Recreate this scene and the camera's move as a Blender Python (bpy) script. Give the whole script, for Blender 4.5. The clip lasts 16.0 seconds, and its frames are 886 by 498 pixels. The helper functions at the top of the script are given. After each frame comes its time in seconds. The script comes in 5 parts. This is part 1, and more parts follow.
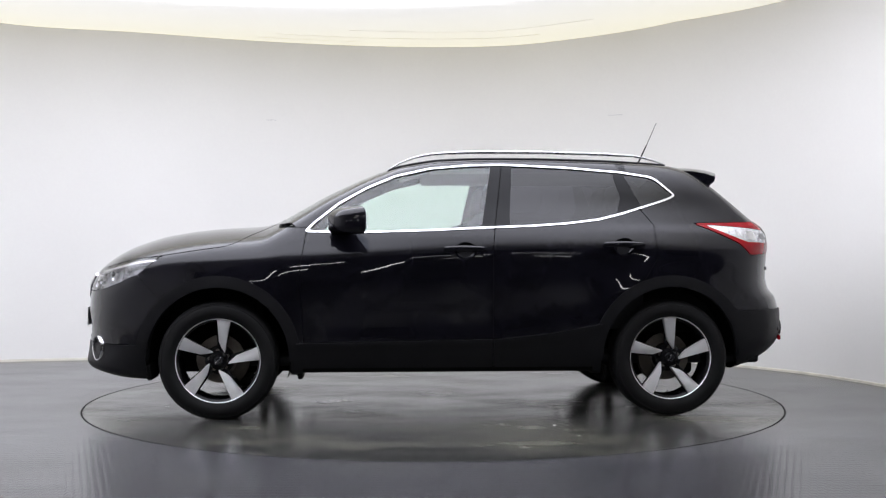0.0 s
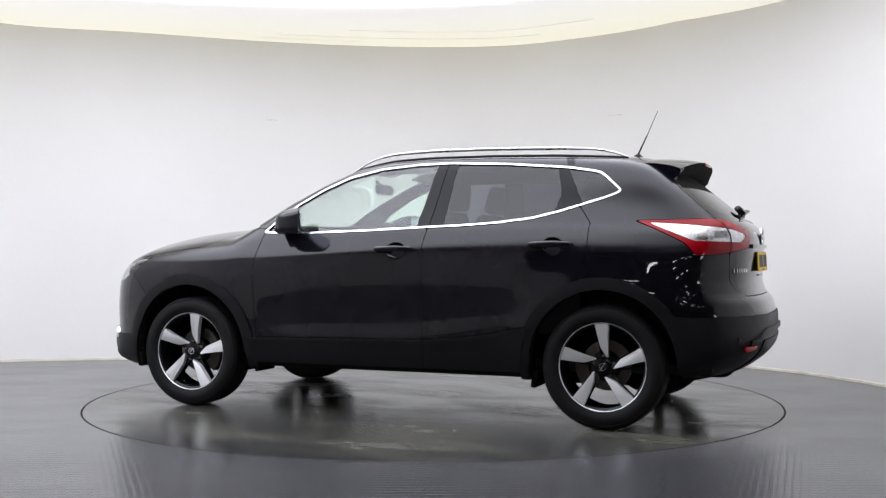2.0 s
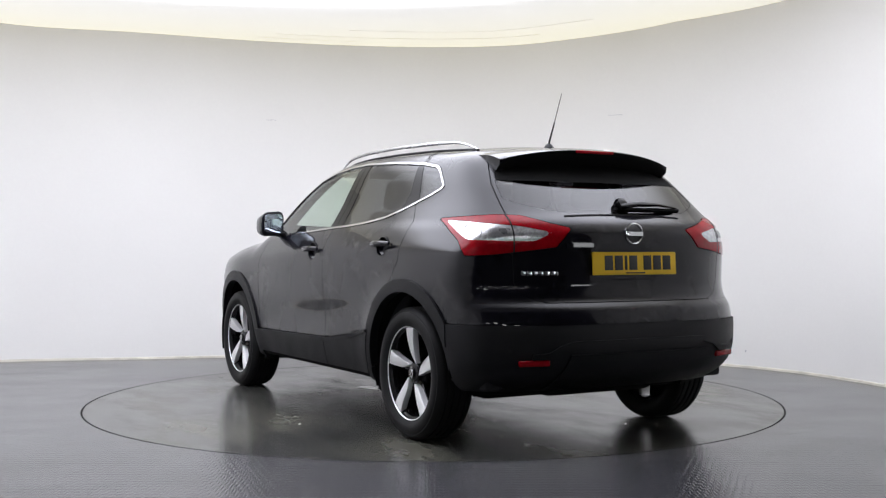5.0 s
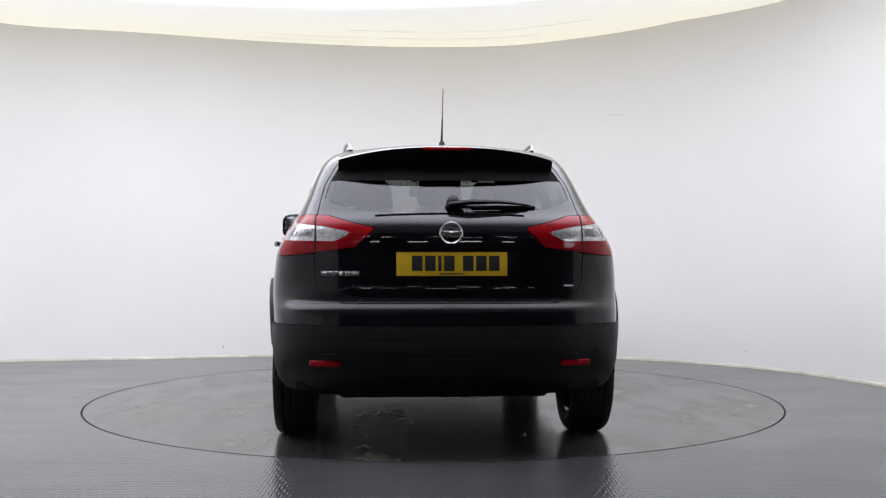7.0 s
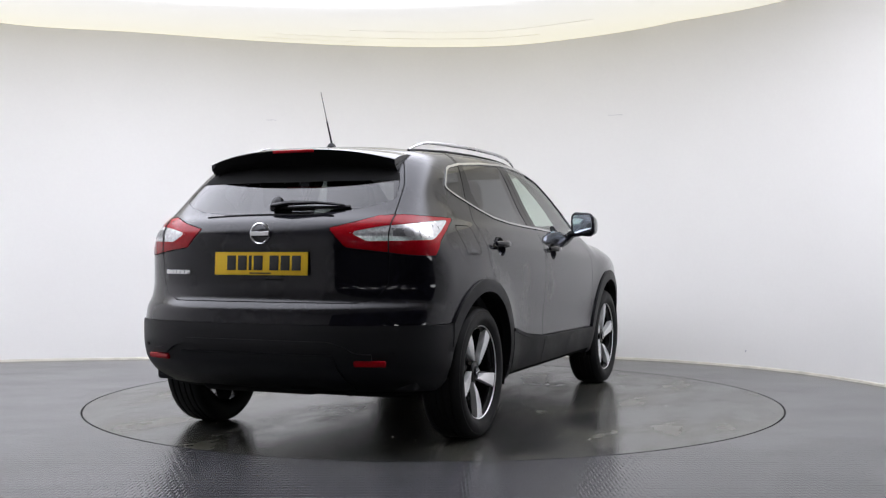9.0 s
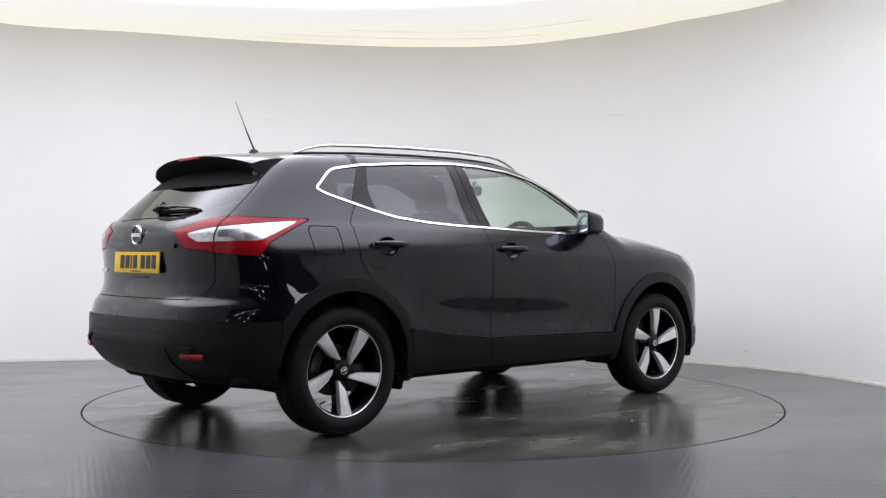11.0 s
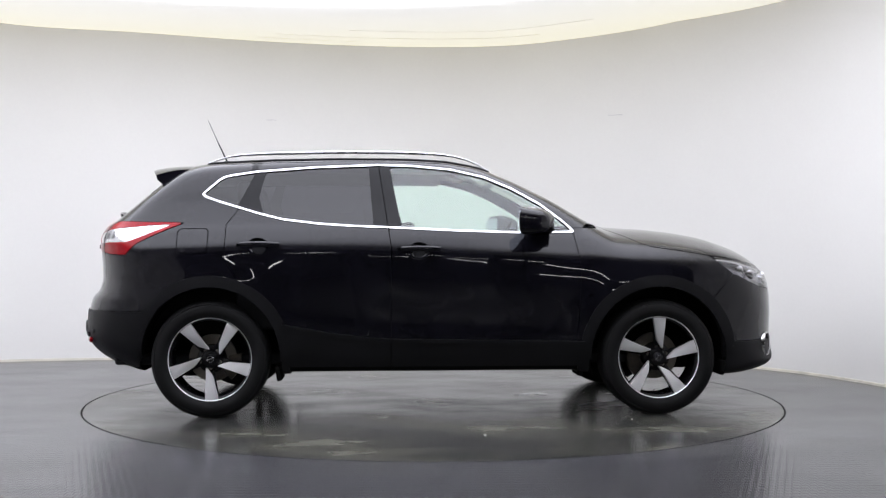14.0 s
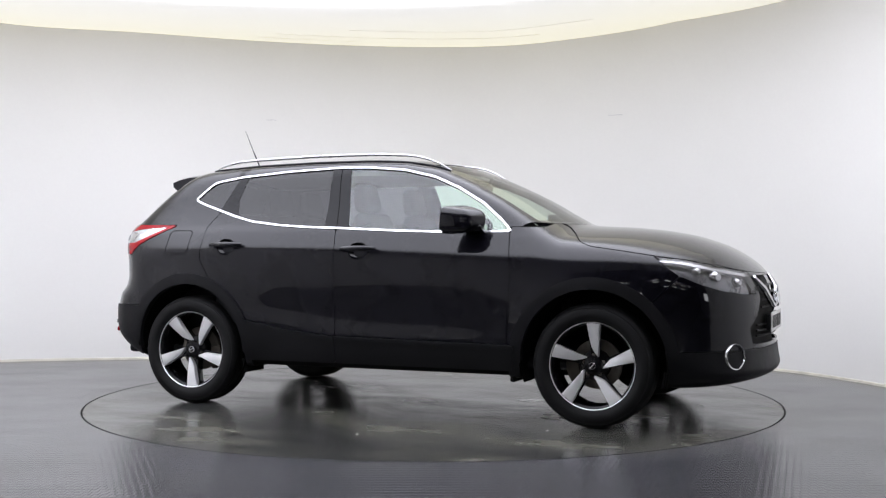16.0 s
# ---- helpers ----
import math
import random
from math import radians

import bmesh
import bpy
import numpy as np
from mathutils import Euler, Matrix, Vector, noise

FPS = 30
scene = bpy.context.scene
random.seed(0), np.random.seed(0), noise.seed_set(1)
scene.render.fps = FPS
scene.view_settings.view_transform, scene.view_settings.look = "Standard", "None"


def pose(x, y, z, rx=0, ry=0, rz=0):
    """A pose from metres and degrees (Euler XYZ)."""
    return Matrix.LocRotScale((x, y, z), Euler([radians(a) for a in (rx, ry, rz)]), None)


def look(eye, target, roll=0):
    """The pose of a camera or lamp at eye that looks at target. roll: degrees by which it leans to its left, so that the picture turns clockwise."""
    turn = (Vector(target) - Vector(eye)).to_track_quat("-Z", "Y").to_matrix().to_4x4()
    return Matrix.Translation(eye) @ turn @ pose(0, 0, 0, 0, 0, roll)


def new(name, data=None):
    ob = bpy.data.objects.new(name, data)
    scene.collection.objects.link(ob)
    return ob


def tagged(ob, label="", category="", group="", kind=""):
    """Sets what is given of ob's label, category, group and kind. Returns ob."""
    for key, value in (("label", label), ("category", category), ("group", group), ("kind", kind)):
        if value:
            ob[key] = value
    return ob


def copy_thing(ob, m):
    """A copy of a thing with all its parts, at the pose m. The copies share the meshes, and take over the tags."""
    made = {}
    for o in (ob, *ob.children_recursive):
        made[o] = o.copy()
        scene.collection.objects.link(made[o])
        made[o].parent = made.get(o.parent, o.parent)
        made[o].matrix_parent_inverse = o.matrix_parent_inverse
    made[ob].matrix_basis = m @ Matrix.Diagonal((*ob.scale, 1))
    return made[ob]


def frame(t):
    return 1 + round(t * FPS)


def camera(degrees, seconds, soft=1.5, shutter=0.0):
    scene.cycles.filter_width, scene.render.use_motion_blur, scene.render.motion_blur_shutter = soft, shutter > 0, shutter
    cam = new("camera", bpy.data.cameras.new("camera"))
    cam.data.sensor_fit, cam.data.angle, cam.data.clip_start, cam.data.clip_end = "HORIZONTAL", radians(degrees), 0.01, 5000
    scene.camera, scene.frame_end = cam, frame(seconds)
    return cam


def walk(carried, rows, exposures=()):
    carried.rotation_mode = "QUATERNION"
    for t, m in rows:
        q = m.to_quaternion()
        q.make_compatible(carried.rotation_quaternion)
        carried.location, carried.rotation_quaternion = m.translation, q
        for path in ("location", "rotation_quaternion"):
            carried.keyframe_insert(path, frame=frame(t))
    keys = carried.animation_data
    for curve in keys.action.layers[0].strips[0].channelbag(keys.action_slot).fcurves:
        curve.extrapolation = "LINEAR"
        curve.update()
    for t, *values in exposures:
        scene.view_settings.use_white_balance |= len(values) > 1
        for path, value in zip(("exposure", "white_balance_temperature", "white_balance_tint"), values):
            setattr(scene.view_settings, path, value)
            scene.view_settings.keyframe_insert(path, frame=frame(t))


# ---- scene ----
# Car in a photo studio, turning on a floor turntable before a still camera.
cam = camera(43.84, 16.0, soft=1.25)
EYE = look((0, -7.315, 0.977), (0.0589, 0, 0.988))
walk(cam, [(0, EYE), (16, EYE)], [(0, 0.0), (16, 0.0)])

# ---- world and light ----
world = bpy.data.worlds.new("world")
scene.world = world
world.use_nodes = True
world.node_tree.nodes["Background"].inputs[0].default_value = (0.6, 0.65, 0.7, 1)
world.node_tree.nodes["Background"].inputs[1].default_value = 0.01
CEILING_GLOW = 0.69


def room_height(y):
    """The stretch ceiling sags a little towards the back wall."""
    return float(np.interp(y, [1.2, 2.3, 3.0], [3.0, 2.985, 2.88]))



# ---- materials ----
def mat(name, colour, rough=0.5, metal=0.0, layer=0.0, vary=0.12, scale=8.0, fine=90.0, bump=0.0, ior=1.5, spec=0.5, emit=0.0,
        rough_vary=0.08):
    m = bpy.data.materials.new(name)
    m.use_nodes = True
    nt = m.node_tree
    b = nt.nodes["Principled BSDF"]
    b.inputs["Metallic"].default_value = metal
    b.inputs["IOR"].default_value = ior
    b.inputs["Specular IOR Level"].default_value = spec
    b.inputs["Coat Weight"].default_value = layer
    b.inputs["Coat Roughness"].default_value = 0.015
    b.inputs["Coat IOR"].default_value = 1.37
    tc = nt.nodes.new("ShaderNodeTexCoord")
    n1, n2 = nt.nodes.new("ShaderNodeTexNoise"), nt.nodes.new("ShaderNodeTexNoise")
    for n, s in ((n1, scale), (n2, fine)):
        n.inputs["Scale"].default_value = s
        n.inputs["Detail"].default_value = 4
        nt.links.new(tc.outputs["Object"], n.inputs["Vector"])
    mixn = nt.nodes.new("ShaderNodeMath")
    mixn.operation = "MULTIPLY_ADD"
    mixn.inputs[1].default_value = 0.35
    nt.links.new(n2.outputs["Fac"], mixn.inputs[0])
    nt.links.new(n1.outputs["Fac"], mixn.inputs[2])
    ramp = nt.nodes.new("ShaderNodeMapRange")
    ramp.inputs[1].default_value, ramp.inputs[2].default_value = 0.4, 0.95
    ramp.inputs[3].default_value, ramp.inputs[4].default_value = 1 - vary, 1 + vary
    nt.links.new(mixn.outputs[0], ramp.inputs[0])
    mul = nt.nodes.new("ShaderNodeVectorMath")
    mul.operation = "SCALE"
    mul.inputs[0].default_value = colour
    nt.links.new(ramp.outputs[0], mul.inputs["Scale"])
    nt.links.new(mul.outputs[0], b.inputs["Base Color"])
    rr = nt.nodes.new("ShaderNodeMapRange")
    rr.inputs[1].default_value, rr.inputs[2].default_value = 0.4, 0.95
    rr.inputs[3].default_value, rr.inputs[4].default_value = max(rough - rough_vary, 0.0), rough + rough_vary
    nt.links.new(mixn.outputs[0], rr.inputs[0])
    nt.links.new(rr.outputs[0], b.inputs["Roughness"])
    if bump:
        bp = nt.nodes.new("ShaderNodeBump")
        bp.inputs["Strength"].default_value = bump
        bp.inputs["Distance"].default_value = 0.002
        nt.links.new(n2.outputs["Fac"], bp.inputs["Height"])
        nt.links.new(bp.outputs[0], b.inputs["Normal"])
    if emit:
        b.inputs["Emission Color"].default_value = (*colour, 1)
        b.inputs["Emission Strength"].default_value = emit
    return m


def glass(name, tint, rough=0.0, gloss=0.08):
    """Thin tinted pane: lets light through straight, with a surface gloss."""
    m = bpy.data.materials.new(name)
    m.use_nodes = True
    nt = m.node_tree
    nt.nodes.clear()
    out = nt.nodes.new("ShaderNodeOutputMaterial")
    tr, gl = nt.nodes.new("ShaderNodeBsdfTransparent"), nt.nodes.new("ShaderNodeBsdfGlossy")
    tr.inputs[0].default_value = (*tint, 1)
    gl.inputs["Roughness"].default_value = rough
    lw = nt.nodes.new("ShaderNodeLayerWeight")
    lw.inputs[0].default_value = 0.5
    pw, fr = nt.nodes.new("ShaderNodeMath"), nt.nodes.new("ShaderNodeMath")
    pw.operation, fr.operation = "POWER", "MULTIPLY_ADD"
    pw.inputs[1].default_value = 4.0
    fr.inputs[1].default_value, fr.inputs[2].default_value = 0.9, gloss
    nt.links.new(lw.outputs["Facing"], pw.inputs[0])
    nt.links.new(pw.outputs[0], fr.inputs[0])
    mx = nt.nodes.new("ShaderNodeMixShader")
    nt.links.new(fr.outputs[0], mx.inputs[0])
    nt.links.new(tr.outputs[0], mx.inputs[1])
    nt.links.new(gl.outputs[0], mx.inputs[2])
    nt.links.new(mx.outputs[0], out.inputs[0])
    return m


M_PAINT = mat("black_paint", (0.0036, 0.0034, 0.0062), 0.36, 0.0, 1.0, 0.3, 3.0, 900.0, spec=0.05)
M_GLOSS = mat("gloss_black_trim", (0.006, 0.006, 0.007), 0.16, 0, 0.15, 0.1, spec=0.12)
M_PLASTIC = mat("grained_black_plastic", (0.0075, 0.0075, 0.009), 0.45, 0, 0, 0.2, 6, 700, 0.25, spec=0.2)
M_UNDER = mat("underbody_black", (0.006, 0.006, 0.006), 0.85, 0, 0, 0.4, 9, 60, 0.3, spec=0.1)
M_LINER = mat("cabin_dark_trim", (0.016, 0.016, 0.018), 0.8, 0, 0, 0.2, 10, 200, 0.2, spec=0.2)
M_HEADLINER = mat("pale_headliner", (0.42, 0.41, 0.39), 0.9, 0, 0, 0.06, 10, 300, 0.2)
M_SEAT = mat("dark_seat_cloth", (0.03, 0.03, 0.034), 0.85, 0, 0, 0.25, 14, 400, 0.4)
M_CHROME = mat("bright_chrome", (0.6, 0.6, 0.61), 0.16, 1.0, 0, 0.03)
M_SATIN = mat("satin_aluminium", (0.55, 0.55, 0.56), 0.28, 1.0, 0, 0.04)
M_TYRE = mat("tyre_rubber", (0.0085, 0.0085, 0.009), 0.6, 0, 0, 0.25, 12, 250, 0.35, spec=0.2)
M_RIMBLACK = mat("gloss_black_alloy", (0.005, 0.005, 0.006), 0.2, 0, 0.4, 0.15, spec=0.1)
M_MACHINED = mat("machined_alloy", (0.88, 0.88, 0.89), 0.4, 0.6, 0.3, 0.06, 5, 300)
M_DISC = mat("brake_iron", (0.15, 0.135, 0.12), 0.5, 0.7, 0, 0.3, 20, 200)
M_CALIPER = mat("caliper_iron", (0.06, 0.05, 0.04), 0.7, 0.3, 0, 0.35, 20, 150, 0.3)
M_RED = mat("red_lens", (0.27, 0.002, 0.007), 0.15, 0, 0.35, 0.2, 30, 120, spec=0.1)
M_CLEARLENS = mat("clear_lens_reflector", (0.58, 0.58, 0.6), 0.2, 0.6, 0.8, 0.4, 70, 160)
M_LAMPDARK = mat("lamp_bezel", (0.05, 0.05, 0.055), 0.2, 0.4, 0.5, 0.2)
M_BEZEL = mat("grey_lamp_shell", (0.2, 0.2, 0.21), 0.3, 0.5, 0.4, 0.3, 14, 60)
M_YELLOW = mat("yellow_plate", (0.78, 0.5, 0.02), 0.5, 0, 0.05, 0.05, 10, 200, spec=0.3)
M_BAR = mat("black_print", (0.01, 0.01, 0.01), 0.5)
M_WHITEPLATE = mat("white_plate", (0.8, 0.8, 0.78), 0.35, 0, 0.3, 0.04)
M_MIRROR = mat("mirror_silver", (0.5, 0.54, 0.6), 0.02, 1.0, 0, 0.01, rough_vary=0.0)
M_GLASS = glass("clear_green_glass", (0.78, 0.9, 0.83))
M_PRIVACY = glass("privacy_glass", (0.12, 0.12, 0.14), 0.0, 0.045)
M_REARGLASS = glass("tinted_rear_glass", (0.14, 0.14, 0.145), 0.0, 0.04)
M_SCREEN = glass("windscreen_glass", (0.8, 0.86, 0.8))
M_LAMPGLASS = glass("lamp_cover_glass", (0.9, 0.9, 0.92))
M_WALL = mat("white_wall_paint", (0.85, 0.84, 0.815), 0.7, 0, 0, 0.025, 0.7, 40, 0.05)
M_HALL = mat("dark_hall_panel", (0.028, 0.029, 0.031), 0.85, 0, 0, 0.3, 1, 20)
M_TAPE = mat("worn_white_tape", (0.85, 0.85, 0.83), 0.25, 0, 0.9, 0.1, 25, 200, 0.1)
M_GROOVE = mat("groove_black", (0.006, 0.006, 0.006), 0.9)
M_SKIRT = mat("cream_sealing_strip", (0.72, 0.69, 0.6), 0.6, 0, 0, 0.2, 9, 60)
M_MARK = mat("grey_scuff", (0.5, 0.49, 0.52), 0.7, 0, 0, 0.2, 30, 90)
M_DIFFUSER = mat("softbox_diffuser", (0.95, 0.97, 1.0), 0.6, emit=8.0)
M_TUBE = mat("tube_white", (1.0, 1.0, 1.0), 0.5, emit=22.0)
M_FIXTURE = mat("lamp_housing_grey", (0.25, 0.25, 0.26), 0.5)


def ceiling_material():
    """Glowing stretch ceiling: unseen boost added over the car, warmer and weaker towards the back wall."""
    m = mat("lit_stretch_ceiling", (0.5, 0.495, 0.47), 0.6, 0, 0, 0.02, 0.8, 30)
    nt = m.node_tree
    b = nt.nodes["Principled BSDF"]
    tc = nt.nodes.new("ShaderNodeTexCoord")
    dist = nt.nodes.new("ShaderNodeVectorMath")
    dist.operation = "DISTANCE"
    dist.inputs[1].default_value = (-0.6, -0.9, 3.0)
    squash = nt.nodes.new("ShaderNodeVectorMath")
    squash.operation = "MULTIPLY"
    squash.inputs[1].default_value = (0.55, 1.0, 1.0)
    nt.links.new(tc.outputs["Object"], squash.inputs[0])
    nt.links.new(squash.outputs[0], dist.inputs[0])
    # emission graded by distance, lifted out of view to brighten the room
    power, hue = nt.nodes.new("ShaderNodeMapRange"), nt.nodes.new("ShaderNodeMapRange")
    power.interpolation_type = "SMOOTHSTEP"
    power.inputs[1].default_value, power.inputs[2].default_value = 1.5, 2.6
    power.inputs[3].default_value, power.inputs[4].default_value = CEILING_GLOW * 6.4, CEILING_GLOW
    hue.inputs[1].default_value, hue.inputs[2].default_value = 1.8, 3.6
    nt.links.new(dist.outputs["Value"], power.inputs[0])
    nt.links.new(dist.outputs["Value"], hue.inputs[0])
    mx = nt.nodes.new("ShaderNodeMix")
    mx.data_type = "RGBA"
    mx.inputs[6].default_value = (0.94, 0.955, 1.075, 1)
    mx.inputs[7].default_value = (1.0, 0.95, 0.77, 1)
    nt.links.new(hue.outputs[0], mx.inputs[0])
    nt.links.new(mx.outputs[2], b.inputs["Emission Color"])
    # the glow drops to a tenth before the hall
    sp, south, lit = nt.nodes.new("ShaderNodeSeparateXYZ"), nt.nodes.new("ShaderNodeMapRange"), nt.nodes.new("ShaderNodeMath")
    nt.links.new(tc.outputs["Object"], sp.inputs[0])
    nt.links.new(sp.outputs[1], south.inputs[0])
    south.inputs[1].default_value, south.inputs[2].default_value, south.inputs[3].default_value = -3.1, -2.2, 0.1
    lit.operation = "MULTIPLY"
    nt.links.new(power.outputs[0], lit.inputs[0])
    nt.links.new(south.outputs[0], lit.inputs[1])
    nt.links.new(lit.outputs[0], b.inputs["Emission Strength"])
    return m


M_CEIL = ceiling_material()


def floor_material(name, base, tread, scuff, gloss, wear):
    """Sealed grey floor: worn patches, scuffs and, outside the disc, small raised treads towards the hall."""
    m = mat(name, base, 0.27, 0, 0, 0.07, 0.6, 26, 0.0)
    nt = m.node_tree
    b = nt.nodes["Principled BSDF"]
    tc = nt.nodes.new("ShaderNodeTexCoord")
    old = b.inputs["Base Color"].links[0].from_socket
    # pale dusty scuffs, stretched a little
    sc = nt.nodes.new("ShaderNodeTexNoise")
    sc.inputs["Scale"].default_value, sc.inputs["Detail"].default_value, sc.inputs["Roughness"].default_value = 1.5, 8, 0.6
    stretch = nt.nodes.new("ShaderNodeMapping")
    stretch.inputs["Scale"].default_value = (0.7, 1.5, 1.0)
    stretch.inputs["Rotation"].default_value = (0, 0, 0.3)
    nt.links.new(tc.outputs["Object"], stretch.inputs["Vector"])
    nt.links.new(stretch.outputs[0], sc.inputs["Vector"])
    mr = nt.nodes.new("ShaderNodeMapRange")
    mr.interpolation_type = "SMOOTHSTEP"
    mr.inputs[1].default_value, mr.inputs[2].default_value, mr.inputs[3].default_value, mr.inputs[4].default_value = 0.43, 0.66, 0, scuff
    nt.links.new(sc.outputs["Fac"], mr.inputs[0])
    mx = nt.nodes.new("ShaderNodeMix")
    mx.data_type = "RGBA"
    nt.links.new(mr.outputs[0], mx.inputs[0])
    nt.links.new(old, mx.inputs[6])
    mx.inputs[7].default_value = (0.13, 0.127, 0.095, 1)
    nt.links.new(mx.outputs[2], b.inputs["Base Color"])
    rr = nt.nodes.new("ShaderNodeMapRange")
    rr.interpolation_type = "SMOOTHSTEP"
    rr.inputs[1].default_value, rr.inputs[2].default_value, rr.inputs[3].default_value, rr.inputs[4].default_value = 0.35, 0.75, gloss, gloss + wear
    nt.links.new(sc.outputs["Fac"], rr.inputs[0])
    nt.links.new(rr.outputs[0], b.inputs["Roughness"])
    fine = nt.nodes.new("ShaderNodeTexNoise")
    fine.inputs["Scale"].default_value = 14
    nt.links.new(tc.outputs["Object"], fine.inputs["Vector"])
    bp = nt.nodes.new("ShaderNodeBump")
    bp.inputs["Strength"].default_value, bp.inputs["Distance"].default_value = 0.02, 0.001
    nt.links.new(fine.outputs["Fac"], bp.inputs["Height"])
    last = bp
    if tread:
        br = nt.nodes.new("ShaderNodeTexBrick")
        br.inputs["Scale"].default_value = 1.0
        br.inputs["Brick Width"].default_value, br.inputs["Row Height"].default_value = 0.034, 0.05
        br.inputs["Mortar Size"].default_value, br.inputs["Mortar Smooth"].default_value = 0.006, 1.0
        br.inputs["Color1"].default_value = br.inputs["Color2"].default_value = (1, 1, 1, 1)
        br.inputs["Mortar"].default_value = (0, 0, 0, 1)
        nt.links.new(tc.outputs["Object"], br.inputs["Vector"])
        sp = nt.nodes.new("ShaderNodeSeparateXYZ")
        nt.links.new(tc.outputs["Object"], sp.inputs[0])
        fade = nt.nodes.new("ShaderNodeMapRange")
        fade.inputs[1].default_value, fade.inputs[2].default_value = -1.2, -2.2
        fade.inputs[3].default_value, fade.inputs[4].default_value = 0.0, 1.0
        nt.links.new(sp.outputs[1], fade.inputs[0])
        mu = nt.nodes.new("ShaderNodeMath")
        mu.operation = "MULTIPLY"
        nt.links.new(br.outputs["Color"], mu.inputs[0])
        nt.links.new(fade.outputs[0], mu.inputs[1])
        b2 = nt.nodes.new("ShaderNodeBump")
        b2.inputs["Strength"].default_value, b2.inputs["Distance"].default_value = 0.55, 0.0014
        nt.links.new(mu.outputs[0], b2.inputs["Height"])
        nt.links.new(bp.outputs[0], b2.inputs["Normal"])
        last = b2
        # floor colour darker towards the hall, with a slanting edge
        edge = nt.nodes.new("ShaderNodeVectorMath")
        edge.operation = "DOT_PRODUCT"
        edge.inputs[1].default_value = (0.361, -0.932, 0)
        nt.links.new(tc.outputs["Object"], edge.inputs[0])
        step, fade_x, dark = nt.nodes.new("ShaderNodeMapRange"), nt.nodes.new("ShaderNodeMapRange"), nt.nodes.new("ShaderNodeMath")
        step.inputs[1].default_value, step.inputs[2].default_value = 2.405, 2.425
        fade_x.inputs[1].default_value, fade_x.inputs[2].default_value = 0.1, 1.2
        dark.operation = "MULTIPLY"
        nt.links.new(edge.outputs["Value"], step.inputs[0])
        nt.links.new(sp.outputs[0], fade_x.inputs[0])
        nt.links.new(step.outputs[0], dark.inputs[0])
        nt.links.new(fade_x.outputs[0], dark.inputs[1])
        layer = nt.nodes.new("ShaderNodeMix")
        layer.data_type = "RGBA"
        nt.links.new(dark.outputs[0], layer.inputs[0])
        nt.links.new(mx.outputs[2], layer.inputs[6])
        layer.inputs[7].default_value = (0.043, 0.043, 0.05, 1)
        nt.links.new(layer.outputs[2], b.inputs["Base Color"])
    nt.links.new(last.outputs[0], b.inputs["Normal"])
    return m


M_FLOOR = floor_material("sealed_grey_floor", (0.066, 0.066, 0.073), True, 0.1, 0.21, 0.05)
M_TABLE = floor_material("worn_turntable_deck", (0.034, 0.034, 0.033), False, 0.6, 0.18, 0.13)


# ---- mesh helpers ----
def link_mesh(name, verts, faces, material, parent=None, label="", smooth=True):
    me = bpy.data.meshes.new(name)
    me.from_pydata([tuple(map(float, v)) for v in verts], [], [tuple(map(int, f)) for f in faces])
    me.materials.append(material)
    if smooth:
        me.polygons.foreach_set("use_smooth", [True] * len(me.polygons))
        me.set_sharp_from_angle(angle=radians(38))
    me.update()
    ob = new(name, me)
    ob.parent = parent
    return tagged(ob, label)


def part(name, bm, material, parent, label="", m=None):
    """One bmesh as one mesh object under its thing."""
    bmesh.ops.recalc_face_normals(bm, faces=bm.faces)
    me = bpy.data.meshes.new(name)
    if m is not None:
        bm.transform(m)
        if m.determinant() < 0:
            bmesh.ops.reverse_faces(bm, faces=bm.faces)
    bm.to_mesh(me)
    bm.free()
    me.materials.append(material)
    me.polygons.foreach_set("use_smooth", [True] * len(me.polygons))
    me.set_sharp_from_angle(angle=radians(38))
    ob = new(name, me)
    ob.parent = parent
    return tagged(ob, label)


def rbox(sx, sy, sz, r=0.01, at=(0, 0, 0), rot=(0, 0, 0), seg=3, bm=None, taper=None):
    """Box with rounded edges; taper = (fx, fy): scale of the top."""
    b = bmesh.new()
    bmesh.ops.create_cube(b, size=1.0)
    for v in b.verts:
        k = v.co.z + 0.5
        fx, fy = (1 + (taper[0] - 1) * k, 1 + (taper[1] - 1) * k) if taper else (1, 1)
        v.co = Vector((v.co.x * sx * fx, v.co.y * sy * fy, v.co.z * sz))
    if r:
        bmesh.ops.bevel(b, geom=list(b.edges), offset=r, segments=seg, profile=0.5, affect="EDGES", clamp_overlap=True)
    b.transform(pose(*at, *rot))
    if bm is None:
        return b
    me = bpy.data.meshes.new("tmp")
    b.to_mesh(me)
    b.free()
    bm.from_mesh(me)
    bpy.data.meshes.remove(me)
    return bm


def lathe(profile, n=48, closed=False):
    """Turned body about the Y axis; profile of (radius, y)."""
    b = bmesh.new()
    rings = []
    for r, y in profile:
        rings.append([b.verts.new((r * math.cos(2 * math.pi * i / n), y, r * math.sin(2 * math.pi * i / n))) for i in range(n)])
    pairs = list(zip(rings, rings[1:])) + ([(rings[-1], rings[0])] if closed else [])
    for a, c in pairs:
        for i in range(n):
            b.faces.new((a[i], a[(i + 1) % n], c[(i + 1) % n], c[i]))
    if not closed:
        for ring in (rings[0], rings[-1]):
            if (ring[0].co - ring[n // 2].co).length > 1e-5:
                b.faces.new(ring)
    bmesh.ops.remove_doubles(b, verts=b.verts, dist=1e-6)
    return b


